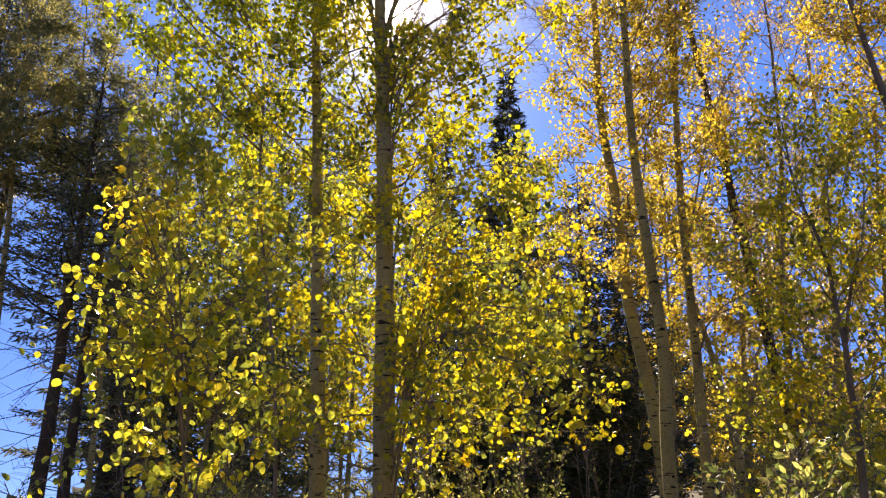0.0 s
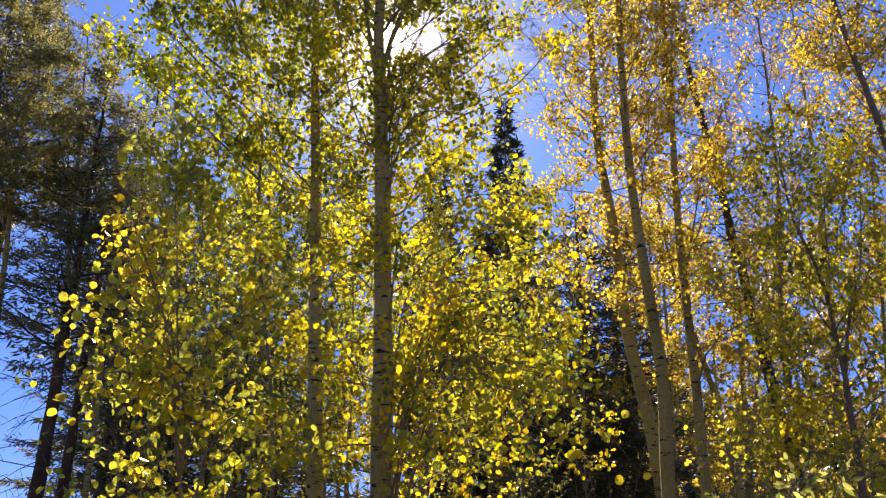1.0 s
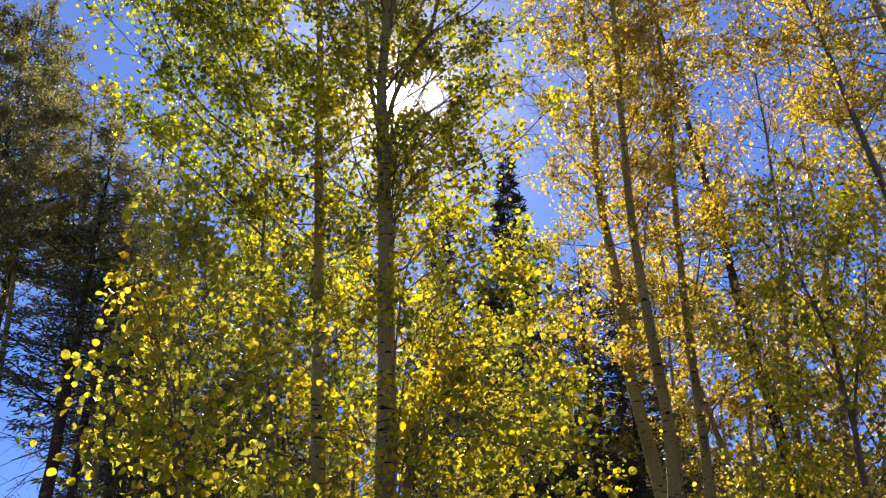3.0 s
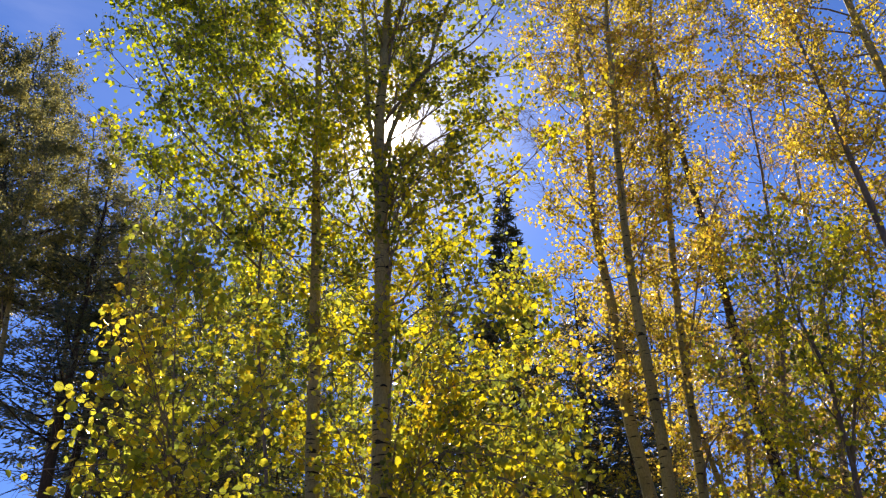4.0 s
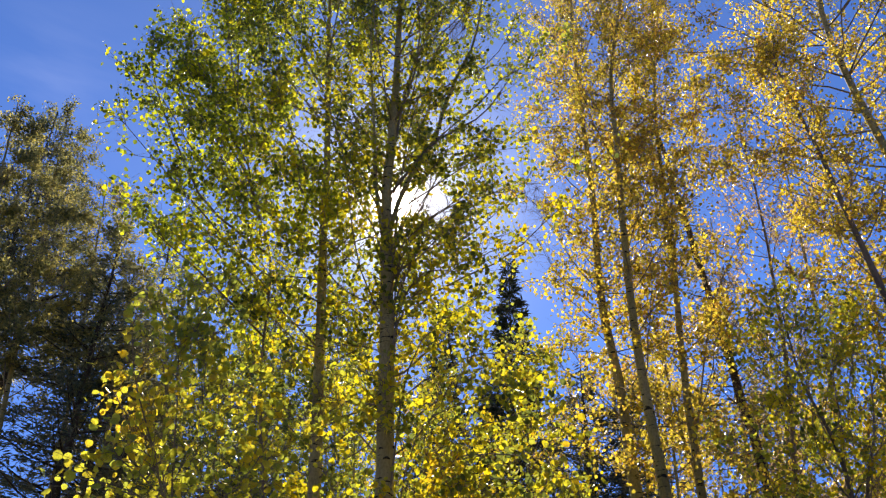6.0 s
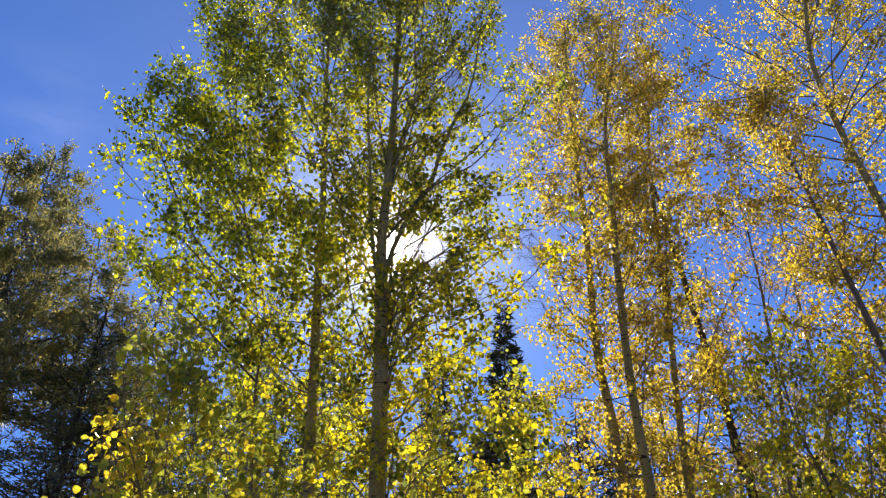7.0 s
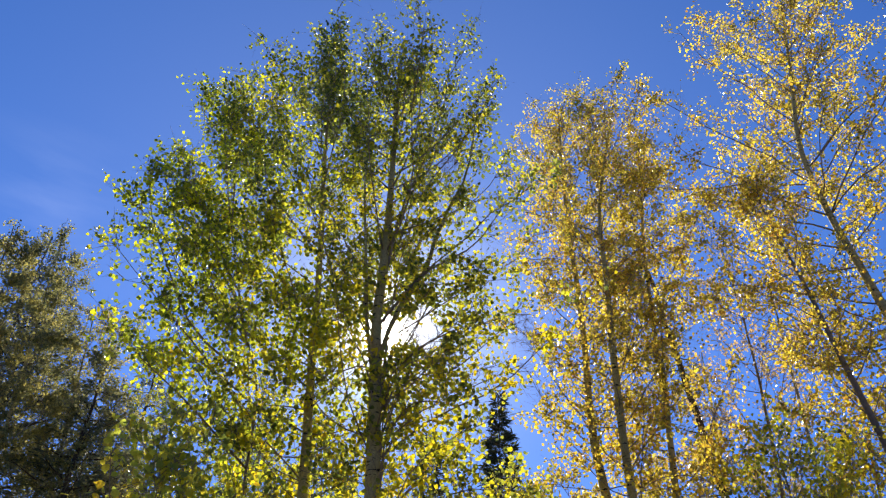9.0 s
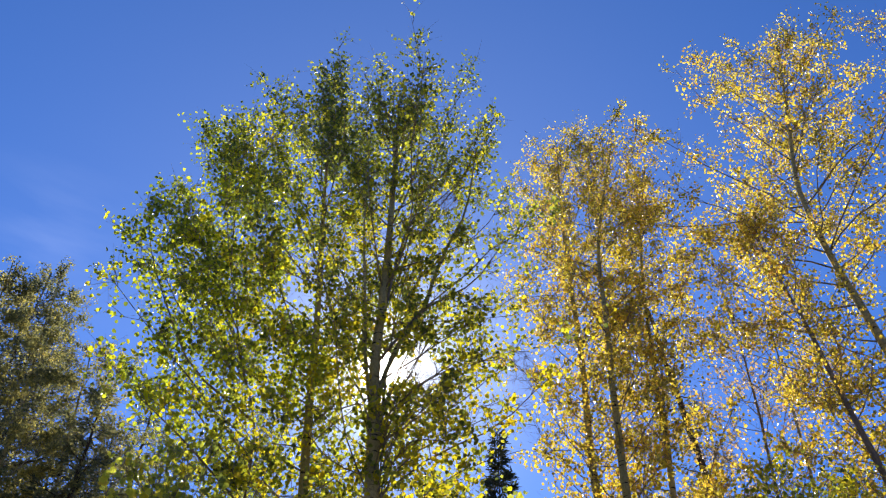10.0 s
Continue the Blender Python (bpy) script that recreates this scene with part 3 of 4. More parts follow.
aspen("aspen", [(-4.0, -9, 8), (-4.0, -3.6, 8), (-4.2, 12.5, 8), (-4.6, 23, 8), (-4.78, 26.5, 8), (-4.95, 28.3, 8), (-4.8, 31.5, 8), (-4.6, 37.6, 8), (-4.55, 42.2, 8), (-4.6, 45.8, 8)], 0.138,
      [(0.20, 0.95, 1.5), (0.32, 1.05, 1.6), (0.475, 1.15, 1.75), (0.7, 1.2, 1.65), (0.82, 1.15, 1.35), (0.93, 0.95, 1.1), (1.0, 0.5, 0.6)],
      "tall aspen with pale bark and yellow-green leaves", leaf_green_gold, 110, 28000, 0.054, 11, full=0.1, singles=300, clear=0.8, core=0.15, scars=28,
      extra=[(0.56, [(-3.2, 29.9, 7.95), (-1.6, 31.8, 7.9), (-0.2, 35.5, 7.8), (1.6, 38.2, 7.8), (2.8, 43, 7.8)], 0.034), (0.602, [(-1.2, 32.2, 7.8), (2.5, 34.0, 7.7), (4.8, 36.4, 7.6)], 0.02), (0.549, [(-5.7, 28.7, 7.9), (-6.1, 32.7, 7.8), (-6.6, 36.5, 7.8), (-7.0, 42, 7.8)], 0.03),
             (0.528, [(-3.6, 26.5, 7.8), (-2.8, 28.3, 7.5), (-1.9, 29.8, 7.3)], 0.012), (0.528, [(-5.6, 26, 7.8), (-7, 28, 7.6), (-8, 29.5, 7.5)], 0.012), (0.496, [(-3.8, 24, 7.6), (-2.4, 26, 7.3), (-0.6, 26.6, 7.2)], 0.012),
             (0.517, [(-5.8, 25.5, 8.1), (-6.8, 26.5, 8.3), (-8.2, 27, 8.4)], 0.012), (0.486, [(-2.6, 24.5, 7.8), (-0.4, 26.2, 7.6), (1.6, 27.0, 7.5)], 0.012), (0.528, [(-2.4, 27.5, 8.2), (0.4, 30.6, 8.4), (3.0, 30.0, 8.5)], 0.012), (0.549, [(-2.0, 29.8, 7.8), (1.0, 32.4, 7.6), (4.0, 32.0, 7.5)], 0.012),
             (0.507, [(-2.2, 25.4, 8.0), (1.2, 25.0, 8.0), (4.4, 26.6, 7.9)], 0.012), (0.475, [(-2.0, 23.4, 7.7), (1.0, 23.6, 7.4), (3.6, 24.6, 7.2)], 0.012), (0.539, [(-1.6, 27.0, 7.6), (2.0, 28.6, 7.3), (4.2, 28.8, 7.2)], 0.012),
             (0.591, [(-3.6, 30.5, 8.3), (-2.6, 31.5, 8.5), (-1.4, 30.5, 8.6)], 0.01),
             (0.634, [(-3.2, 37, 8.1), (-1.6, 40, 8.2), (0.0, 44, 8.2)], 0.022),
             (0.127, [(0, 5.5, 6.8), (4.5, 5.0, 5.8), (9.2, 3.4, 5.0)], 0.016), (0.169, [(0, 8.5, 7.2), (4.5, 8.5, 6.6), (8.0, 8.0, 6.2)], 0.016),
             (0.201, [(0, 11, 7.2), (4, 11.5, 6.6), (7.2, 11.0, 6.3)], 0.014), (0.0845, [(-1, 1.0, 7.2), (2.5, 0.8, 6.6), (5.0, 0.6, 6.2)], 0.012),
             (0.148, [(-1, 6.5, 7.0), (2.5, 6.8, 6.4), (6.5, 6.0, 6.0)], 0.012), (0.232, [(-1, 14, 7.2), (2, 15, 6.8), (5.0, 15, 6.6)], 0.012), 
             (0.222, [(0, 12.5, 7.2), (4, 13.8, 6.8), (7.4, 14, 6.6)], 0.012), (0.18, [(0, 9.5, 7.2), (3.2, 10, 6.8), (6.4, 9.6, 6.4)], 0.012),
             (0.348, [(-2, 22.5, 7.8), (1, 24, 7.7), (6.0, 26, 7.5)], 0.014), (0.327, [(-1, 20, 7.6), (2.5, 22, 7.4), (6.2, 23, 7.3)], 0.012), (0.38, [(-2, 25.5, 7.9), (1, 28, 7.9), (6.2, 29.5, 7.7)], 0.014), (0.412, [(-2, 28.5, 8.1), (0.8, 31, 8.1), (4.2, 33, 8.1)], 0.014),
             (0.37, [(-2, 24, 8.3), (0.5, 26, 8.4), (3.0, 27.5, 8.4)], 0.012), (0.496, [(-1.5, 34.5, 8.0), (1.5, 36.5, 8.0), (4.6, 37.5, 7.9)], 0.012), (0.528, [(-1.5, 37, 8.2), (1.5, 40, 8.2), (4.0, 41.5, 8.2)], 0.012)])
aspen("aspen", [(-8.4, -9, 8.6), (-8.4, -3.6, 8.6), (-8.9, 12.4, 8.6), (-9.5, 24.7, 8.6), (-9.6, 28.7, 8.6), (-10.5, 39.5, 8.6), (-10.9, 45.4, 8.6)], 0.10,
      [(0.24, 0.7, 1.0), (0.44, 0.9, 1.1), (0.55, 1.4, 1.2), (0.75, 1.35, 1.1), (0.88, 1.0, 0.95), (1.0, 0.45, 0.45)],
      "slender aspen with pale trunk and yellow-green leaves", leaf_green_gold, 100, 20000, 0.054, 12, full=0.1, singles=150, clear=0.75, core=0.34, scars=22)
aspen("aspen", [(-11.0, -9, 8.7), (-11.5, 2.8, 8.6), (-13.2, 16.2, 8.6), (-13.6, 24.5, 8.6), (-14.7, 27, 8.6), (-17.2, 34, 8.6), (-19.6, 41.2, 8.6)], 0.027,
      [(0.50, 1.2, 0.6), (0.58, 1.5, 0.7), (0.75, 1.1, 1.0), (0.92, 0.6, 0.8), (1.0, 0.35, 0.35)],
      "young aspen leaning over, green and yellow leaves", leaf_greener, 70, 17500, 0.055, 13, full=0.0, singles=150, bark=bark_twig,
      extra=[(0.60, [(-18.2, 26.9, 8.4), (-20.6, 30.1, 8.3), (-22.8, 33.4, 8.3), (-23.9, 36.1, 8.3)], 0.016), (0.52, [(-18, 22.5, 8.2), (-22, 25, 8.1), (-24.8, 27.2, 8.0)], 0.013),
             (0.56, [(-18, 26, 8.2), (-22, 29, 8.1), (-25.0, 31.2, 8.0)], 0.013), (0.72, [(-19, 34, 8.4), (-21.5, 37.5, 8.3)], 0.011),
             (0.65, [(-19.5, 30, 8.3), (-22.5, 33, 8.1), (-24.9, 34.0, 8.1)], 0.011), (0.68, [(-18, 33, 8.7), (-21, 36.5, 8.7), (-22.4, 37.6, 8.7)], 0.011),
             (0.54, [(-18.5, 25.5, 9.0), (-21.5, 29, 9.0), (-24.0, 29.0, 9.0)], 0.011), (0.70, [(-19.5, 33.5, 8.4), (-22, 36, 8.3), (-23.8, 36.6, 8.3)], 0.011), (0.66, [(-19, 31.5, 8.5), (-21.8, 34.8, 8.5), (-22.8, 36.6, 8.5)], 0.011), (0.69, [(-19.5, 35, 8.9), (-21.6, 37.2, 8.9), (-22.6, 38.0, 8.9)], 0.01), (0.8, [(-17.5, 39, 8.6), (-17.6, 43, 8.6), (-17.4, 44.6, 8.6)], 0.012)])
aspen("aspen", [(-15.5, -11, 6.3), (-16.5, -2, 6.3), (-17.5, 9, 6.3), (-18.5, 20.5, 6.3)], 0.02,
      [(0.34, 0.6, 0.8), (0.5, 0.7, 0.9), (0.8, 0.5, 0.75), (1.0, 0.25, 0.25)],
      "bushy aspen sapling with large yellow leaves", leaf_sapling, 44, 2900, 0.064, 14, bunch=0.7, singles=300, single_mat=leaf_single_sapling, bark=bark_twig, squash=0.4, reach=0.5,
      extra=[(0.5, [(-19, 6.5, 5.9), (-21.8, 7.2, 5.8), (-24.6, 7.0, 5.7)], 0.009), (0.66, [(-19.5, 12, 6.0), (-20.8, 15, 5.9), (-21.6, 18.4, 5.8)], 0.009), (0.45, [(-18.5, 4, 5.9), (-20.8, 4.2, 5.8), (-22.6, 4.0, 5.7)], 0.009),
             (0.58, [(-19, 9, 5.9), (-21, 10.3, 5.8), (-22.6, 11.4, 5.8)], 0.009), (0.42, [(-14, 3, 6.0), (-12, 4.2, 5.9), (-10.4, 4.6, 5.8)], 0.009), (0.5, [(-15, 8, 6.1), (-13, 9.2, 6.0), (-11.4, 9.6, 6.0)], 0.009),
             (0.54, [(-19, 8, 5.8), (-21.4, 8.8, 5.7), (-24.4, 9.0, 5.6)], 0.008), (0.48, [(-18, 5.5, 5.8), (-20.6, 5.8, 5.7), (-24.0, 5.4, 5.6)], 0.008), (0.62, [(-19, 11, 6.2), (-21, 13, 6.2), (-22.2, 14.4, 6.2)], 0.008)])
aspen("aspen", [(-24.5, -17, 5.0), (-24.0, -8, 5.0), (-23.5, -3.0, 5.0)], 0.012, [(0.3, 0.5, 0.7), (1.0, 0.25, 0.4)],
      "low aspen sapling with yellow leaves", leaf_sapling, 10, 240, 0.056, 15, singles=200, single_mat=leaf_single_sapling, bark=bark_twig)

aspen("aspen", [(4.9, -6, 10), (5.0, 4, 10), (5.2, 11, 10), (4.9, 18.6, 10)], 0.03,
      [(0.42, 0.5, 0.8), (0.6, 0.5, 0.75), (0.85, 0.4, 0.45), (1.0, 0.15, 0.15)],
      "slim young aspen with deep yellow leaves", leaf_green_gold, 34, 3000, 0.056, 17, bark=bark_grey)

# the golden clump
aspen("aspen", [(14.2, -6, 11), (13.3, 2.1, 11), (12.0, 9, 11), (11.6, 14.5, 11), (10.7, 21.1, 11), (10.6, 27.9, 11), (10.1, 36.5, 11), (10.1, 42.6, 11)], 0.115,
      [(0.36, 0.9, 0.9), (0.5, 1.1, 1.1), (0.8, 0.85, 1.1), (0.95, 0.7, 0.7), (1, 0.25, 0.25)],
      "aspen with a leaning pale trunk and golden leaves", leaf_gold, 90, 20000, 0.051, 21, shape=FAR_LEAF, fine=4, clear=0.55, core=0.35, scars=30)
aspen("aspen", [(14.3, -8, 10), (14.2, -3.1, 10), (14.1, 6.4, 10), (13.2, 14.4, 10), (12.7, 24.5, 10), (12.7, 29.6, 10), (12.8, 36.2, 10), (14.8, 42.6, 10)], 0.10,
      [(0.36, 0.7, 0.9), (0.5, 1.0, 1.0), (0.8, 0.9, 0.9), (0.95, 0.6, 0.6), (1, 0.25, 0.25)],
      "aspen with spotted pale trunk and golden leaves", leaf_gold, 82, 16500, 0.051, 22, shape=FAR_LEAF, fine=4, clear=0.55, core=0.35, scars=30)
aspen("aspen", [(16.5, -6, 10.5), (16.4, -0.3, 10.5), (16.2, 7.7, 10.5), (15.9, 13.5, 10.5), (15.9, 22.4, 10.5), (15.8, 27.9, 10.5), (16.0, 34.8, 10.5), (17.4, 40.8, 10.5)], 0.082,
      [(0.34, 0.6, 0.9), (0.5, 0.8, 0.9), (0.8, 0.6, 0.7), (1, 0.25, 0.25)],
      "aspen with a greyish trunk and thin golden crown", leaf_gold, 60, 12500, 0.051, 23, shape=FAR_LEAF, clear=0.55, core=0.35, scars=30, bare=0.25,
      extra=[(0.55, [(17.5, 31, 10.3), (19.5, 33.5, 10.2), (21, 35.5, 10.2)], 0.016), (0.40, [(19, 22, 10.2), (21, 25, 10.1)], 0.015), (0.17, [(18, 8.2, 10.2), (19.5, 9.0, 10.0), (21.5, 9.6, 9.9)], 0.024)])
aspen("aspen", [(18.7, -6, 11), (18.0, 0.4, 11), (17.1, 5.2, 11.1), (16.3, 8.4, 11.2), (15.0, 13.5, 11.3), (14.4, 18, 11.4)], 0.075,
      [(0.5, 0.5, 0.4), (1, 0.3, 0.3)], "leaning aspen trunk with few golden leaves", leaf_gold, 14, 1600, 0.045, 24, shape=FAR_LEAF, scars=14)
aspen("aspen", [(37, -6, 10), (34.5, 10, 10), (32.6, 20, 10), (30.9, 27.2, 10), (29.6, 32, 10), (28.7, 37.2, 10), (29.4, 41.5, 10), (30.4, 46.2, 10)], 0.115,
      [(0.36, 1.4, 1.2), (0.5, 1.6, 1.5), (0.7, 1.75, 1.6), (0.85, 1.15, 1.2), (0.95, 0.6, 0.7), (1, 0.25, 0.3)],
      "tall leaning aspen with white bark and golden crown", leaf_gold, 104, 29000, 0.051, 25, shape=FAR_LEAF, fine=4, clear=0.85, core=0.4)
aspen("aspen", [(32.5, -6, 9.5), (30.5, 10, 9.5), (28.5, 20, 9.5), (27.2, 25.8, 9.5), (26.6, 28.4, 9.5), (25.5, 32, 9.5), (24.3, 36, 9.5)], 0.088,
      [(0.4, 0.8, 0.8), (0.8, 0.9, 0.7), (1, 0.3, 0.3)],
      "leaning aspen with dark weathered trunk, few golden leaves", leaf_gold, 64, 12000, 0.049, 26, shape=FAR_LEAF, fine=4, bark=bark_grey, clear=0.8)
aspen("aspen", [(25.3, -12, 8.5), (25.1, 1.3, 8.5), (24.8, 7, 8.5), (24.1, 11.8, 8.5), (23.1, 15, 8.5), (22.6, 19.5, 8.5)], 0.058,
      [(0.4, 0.75, 0.7), (0.7, 0.8, 0.75), (1, 0.25, 0.25)],
      "small forked aspen with yellow-green leaves", leaf_green_gold, 34, 4600, 0.05, 27, bark=bark_grey, singles=120,
      extra=[(0.62, [(25.6, 9, 8.4), (26.4, 11.5, 8.4), (27, 16, 8.4)], 0.020)])
aspen("aspen", [(22.6, -6, 12), (22.4, 1.3, 12), (21.7, 6.1, 12), (22.2, 14, 12), (22.4, 22, 12), (21.6, 33, 12)], 0.06,
      [(0.3, 0.9, 0.9), (0.7, 1.0, 1.0), (1, 0.3, 0.3)],
      "thin aspen, twigs half bare, with tan leaves", leaf_ochre, 60, 5000, 0.05, 28, shape=FAR_LEAF, fine=4, bark=bark_grey, bare=0.3)
aspen("aspen", [(18.9, -4, 13), (19.4, 2, 13), (20.6, 7.5, 13), (21.3, 10.3, 13), (22.3, 18, 13)], 0.045,
      [(0.25, 0.7, 0.7), (1, 0.4, 0.4)], "slanting thin aspen with golden leaves", leaf_gold, 34, 3000, 0.048, 29, shape=FAR_LEAF)
aspen("aspen", [(27.0, -6, 10.4), (27.3, 8, 10.4), (27.6, 20, 10.4)], 0.05, [(0.2, 1.0, 0.9), (0.7, 0.9, 0.9), (1, 0.3, 0.3)],
      "aspen with dense yellow-green leaves", leaf_green_gold, 48, 4800, 0.048, 30, shape=FAR_LEAF)
aspen("aspen", [(46, -6, 10.5), (44.5, 20, 10.5), (43.5, 35, 10.5), (43.0, 44.5, 10.5)], 0.10, [(0.4, 1.1, 1.0), (0.7, 1.25, 1.2), (0.9, 0.9, 0.9), (1, 0.3, 0.3)],
      "tall golden aspen at the end of the row", leaf_gold, 50, 12000, 0.043, 31, shape=FAR_LEAF)
aspen("aspen", [(21.6, -6, 9), (21.8, 4, 9), (21.4, 14.5, 9)], 0.022, [(0.35, 0.7, 0.7), (0.7, 0.6, 0.6), (1, 0.2, 0.2)],
      "bushy young aspen with yellow-green leaves", leaf_sapling, 30, 2600, 0.052, 32, bark=bark_twig)
# more distant aspens
for k, (az, d, h, m, n) in enumerate(((-28.3, 14.0, 30.2, leaf_olive, 19000), (-24.8, 14.6, 27.0, leaf_olive, 17000), (-31.4, 13.4, 30.5, leaf_olive, 19000), (-22.2, 15.0, 22.5, leaf_olive, 8000), (-16.8, 27.0, 20.0, leaf_green_gold, 9500), (-7.0, 26.0, 19.0, leaf_green_gold, 9500),
                                      (-1.5, 27.0, 16.0, leaf_gold, 7500), (17.2, 27.0, 14.5, leaf_gold, 7500), (20.5, 26.0, 15.0, leaf_gold, 7500), (24.0, 27.0, 15.0, leaf_gold, 7500), (-11.7, 25, 19.5, leaf_green_gold, 9500),
                                      (-20.5, 29.0, 15.0, leaf_green_gold, 7000), (-14.0, 31.0, 19.5, leaf_green_gold, 8500), (-9.3, 30.0, 19.0, leaf_green_gold, 8500), (-4.2, 30.0, 17.0, leaf_gold, 8000), (2.6, 25.0, 12.5, leaf_gold, 6000), (27.5, 26.0, 15.0, leaf_gold, 7500),
                                      (6.9, 25.0, 14.5, leaf_gold, 6500), (11.0, 26.0, 18.5, leaf_gold, 8000), (14.0, 25.0, 17.5, leaf_gold, 8000),
                                      (18.8, 15.0, 26.0, leaf_ochre, 2600), (24.3, 15.5, 31.0, leaf_ochre, 3000), (14.4, 17.0, 20.0, leaf_gold, 8000), (8.7, 17.5, 15.5, leaf_gold, 6000),
                                      (-15.6, 16.0, 19.0, leaf_green_gold, 8000), (-6.5, 17.0, 17.0, leaf_green_gold, 8000), (-19.0, 17.5, 23.0, leaf_green_gold, 7000), (-12.4, 17.8, 24.5, leaf_green_gold, 7000), (-8.0, 17.6, 22.5, leaf_green_gold, 7000), (-1.6, 17.8, 18.0, leaf_green_gold, 4500))):
    top = d * math.tan(radians(h))
    wide = min(1.4, 0.16 * top + 0.55) if d < 18 else 1.9
    size = 0.048 if az < -22 else (0.046 if d < 14.2 else (0.055 if d < 18 else 0.10))
    aspen("aspen", [(az, -6, d), (az + 0.3, h * 0.4, d), (az, h, d)], 0.05 + 0.004 * top, [(0.56 if az < -22 else 0.42 if d < 16 and az < -3 else 0.34 if az < 0 else 0.16, wide, wide), (0.6, wide * 0.9, wide * 0.9), (1, 0.3, 0.3)],
          "slim distant aspen with autumn leaves", m, 26, n, size, 40 + k, shape=FAR_LEAF if d < 14 else DISTANT_LEAF, fine=2, sides=8, group="distant aspens")


# ---- conifers ----
def conifer(az, d, top_el, wide, seed, label, mat, low=0.0, sprays=15000, spray=0.14, bark=bark_brown, dead=0, r0=0.15, lean=0.0, tip_r=0.012):
    """A spruce: straight trunk, drooping whorled boughs, needle sprays along them. low: share of the height that is bare of green."""
    rng = np.random.default_rng(seed)
    base, tip = at(az, 0, d), at(az + lean, top_el, d)
    if not lean:
        tip[:2] = base[:2]
    base[2] = float(ground_height(base[0], base[1])) - 0.06
    tree = thing("conifer", tuple(base), label, "tree", "conifers")
    h = tip[2] - base[2]
    stem = base + np.linspace(0, 1, 24)[:, None] * (tip - base)
    stem[1:-1] += rng.normal(size=(22, 3)) * 0.012 * (1, 1, 0)
    v, f = tube(stem, np.linspace(r0, tip_r, 24), 10, rng, 0.03)
    part("trunk", smooth(raw_mesh("trunk", local(tree, v), f)), bark, tree)
    p0, p1, p2, rr = [], [], [], []
    n = int(h * 13 * (1 - low)) + 10
    turn = 0
    for i in range(n):
        s = low + (1 - low) * (i + rng.random()) / n
        turn += 2.39 + rng.normal() * 0.3
        ln = (wide * (1 - s) / (1 - low) + 0.12) * rng.uniform(0.65, 1.12)
        o = base + (tip - base) * s
        w = np.array((math.cos(turn), math.sin(turn), 0.35 * s - 0.10 + rng.normal() * 0.08))
        m = o + w * ln * 0.55
        e = m + (w + np.array((0, 0, 0.18))) * ln * 0.5
        p0.append(o), p1.append(m), p2.append(e), rr.append(0.008 + 0.008 * ln)
    main = len(p0)
    for i in range(dead):
        s = rng.uniform(0.06, max(low, 0.3))
        turn = rng.random() * 6.28
        ln = rng.uniform(0.5, 1.6)
        o = base + (tip - base) * s
        w = np.array((math.cos(turn), math.sin(turn), -0.15 + rng.normal() * 0.15))
        p0.append(o), p1.append(o + w * ln * 0.5), p2.append(o + w * ln + (0, 0, -0.08)), rr.append(0.009)
        for _ in range(4):
            t = rng.uniform(0.3, 0.9)
            q = o + w * ln * t
            u = unit(w + rng.normal(size=3) * 0.6) * rng.uniform(0.15, 0.45)
            p0.append(q), p1.append(q + u * 0.5), p2.append(q + u + (0, 0, -0.04)), rr.append(0.004)
    p0, p1, p2 = (np.array(q) for q in (p0, p1, p2))
    first = 0
    if d < 16:
        first = main
        for o, m, e, r in zip(p0[:main], p1[:main], p2[:main], rr):
            v, f = tube(np.array((o, m, e)), np.array((r, r * 0.7, r * 0.3)), 5)
            part("bough", smooth(raw_mesh("bough", local(tree, v), f)), bark, tree)
    if first < len(p0):
        part("branch_growth", twigs_mesh("branch_growth", local(tree, p0[first:]), local(tree, p1[first:]), local(tree, p2[first:]), np.array(rr[first:])), bark, tree)["kind"] = "stuff"
    ln = np.linalg.norm(p2[:main] - p0[:main], axis=1)
    k = rng.choice(main, sprays, p=ln / ln.sum())
    s = (0.12 + 0.88 * rng.random(sprays) ** 0.8)[:, None]
    p = np.where(s < 0.5, p0[k] + (p1[k] - p0[k]) * s * 2, p1[k] + (p2[k] - p1[k]) * (s * 2 - 1))
    flat = np.cross(unit(p2[k] - p0[k]), (0, 0, 1.0)) * (rng.normal(size=sprays) * (0.05 + 0.16 * ln[k]) * (1.15 - s[:, 0]))[:, None]
    p = p + flat + rng.normal(size=(sprays, 3)) * (0.03, 0.03, 0.045)
    w = unit(p2[k] - p0[k]) + unit(flat + 1e-6) * 0.5 + rng.normal(size=(sprays, 3)) * 0.45 + (0, 0, -0.25)
    part("needles", leaves_mesh("needles", local(tree, p), w, spray * rng.uniform(0.6, 1.3, sprays), NEEDLE, rng), mat, tree)["kind"] = "stuff"
    return tree


SPRUCE = "dark green spruce standing among the aspens"
conifer(4.5, 30, 24.2, 3.0, 61, SPRUCE, needle_dark, sprays=42000, spray=0.3)
conifer(-0.5, 34, 21.5, 3.0, 62, SPRUCE, needle_dark, sprays=24000, spray=0.34)
conifer(2.6, 32, 16.5, 2.8, 60, "bluish spruce standing among the aspens", needle_blue, sprays=16000, spray=0.27)
conifer(9.4, 17, 17.0, 2.9, 63, "young bluish spruce in the understory", needle_blue, sprays=18000, spray=0.16)
conifer(12.3, 18, 16.0, 2.6, 64, "young bluish spruce in the understory", needle_blue, sprays=16000, spray=0.16)
conifer(7.0, 18, 11.0, 2.4, 65, "young spruce in the shade", needle_dark, sprays=19000)
conifer(11.0, 13.0, 4.5, 1.5, 66, "low young spruce in the shade", needle_dark, sprays=20000)
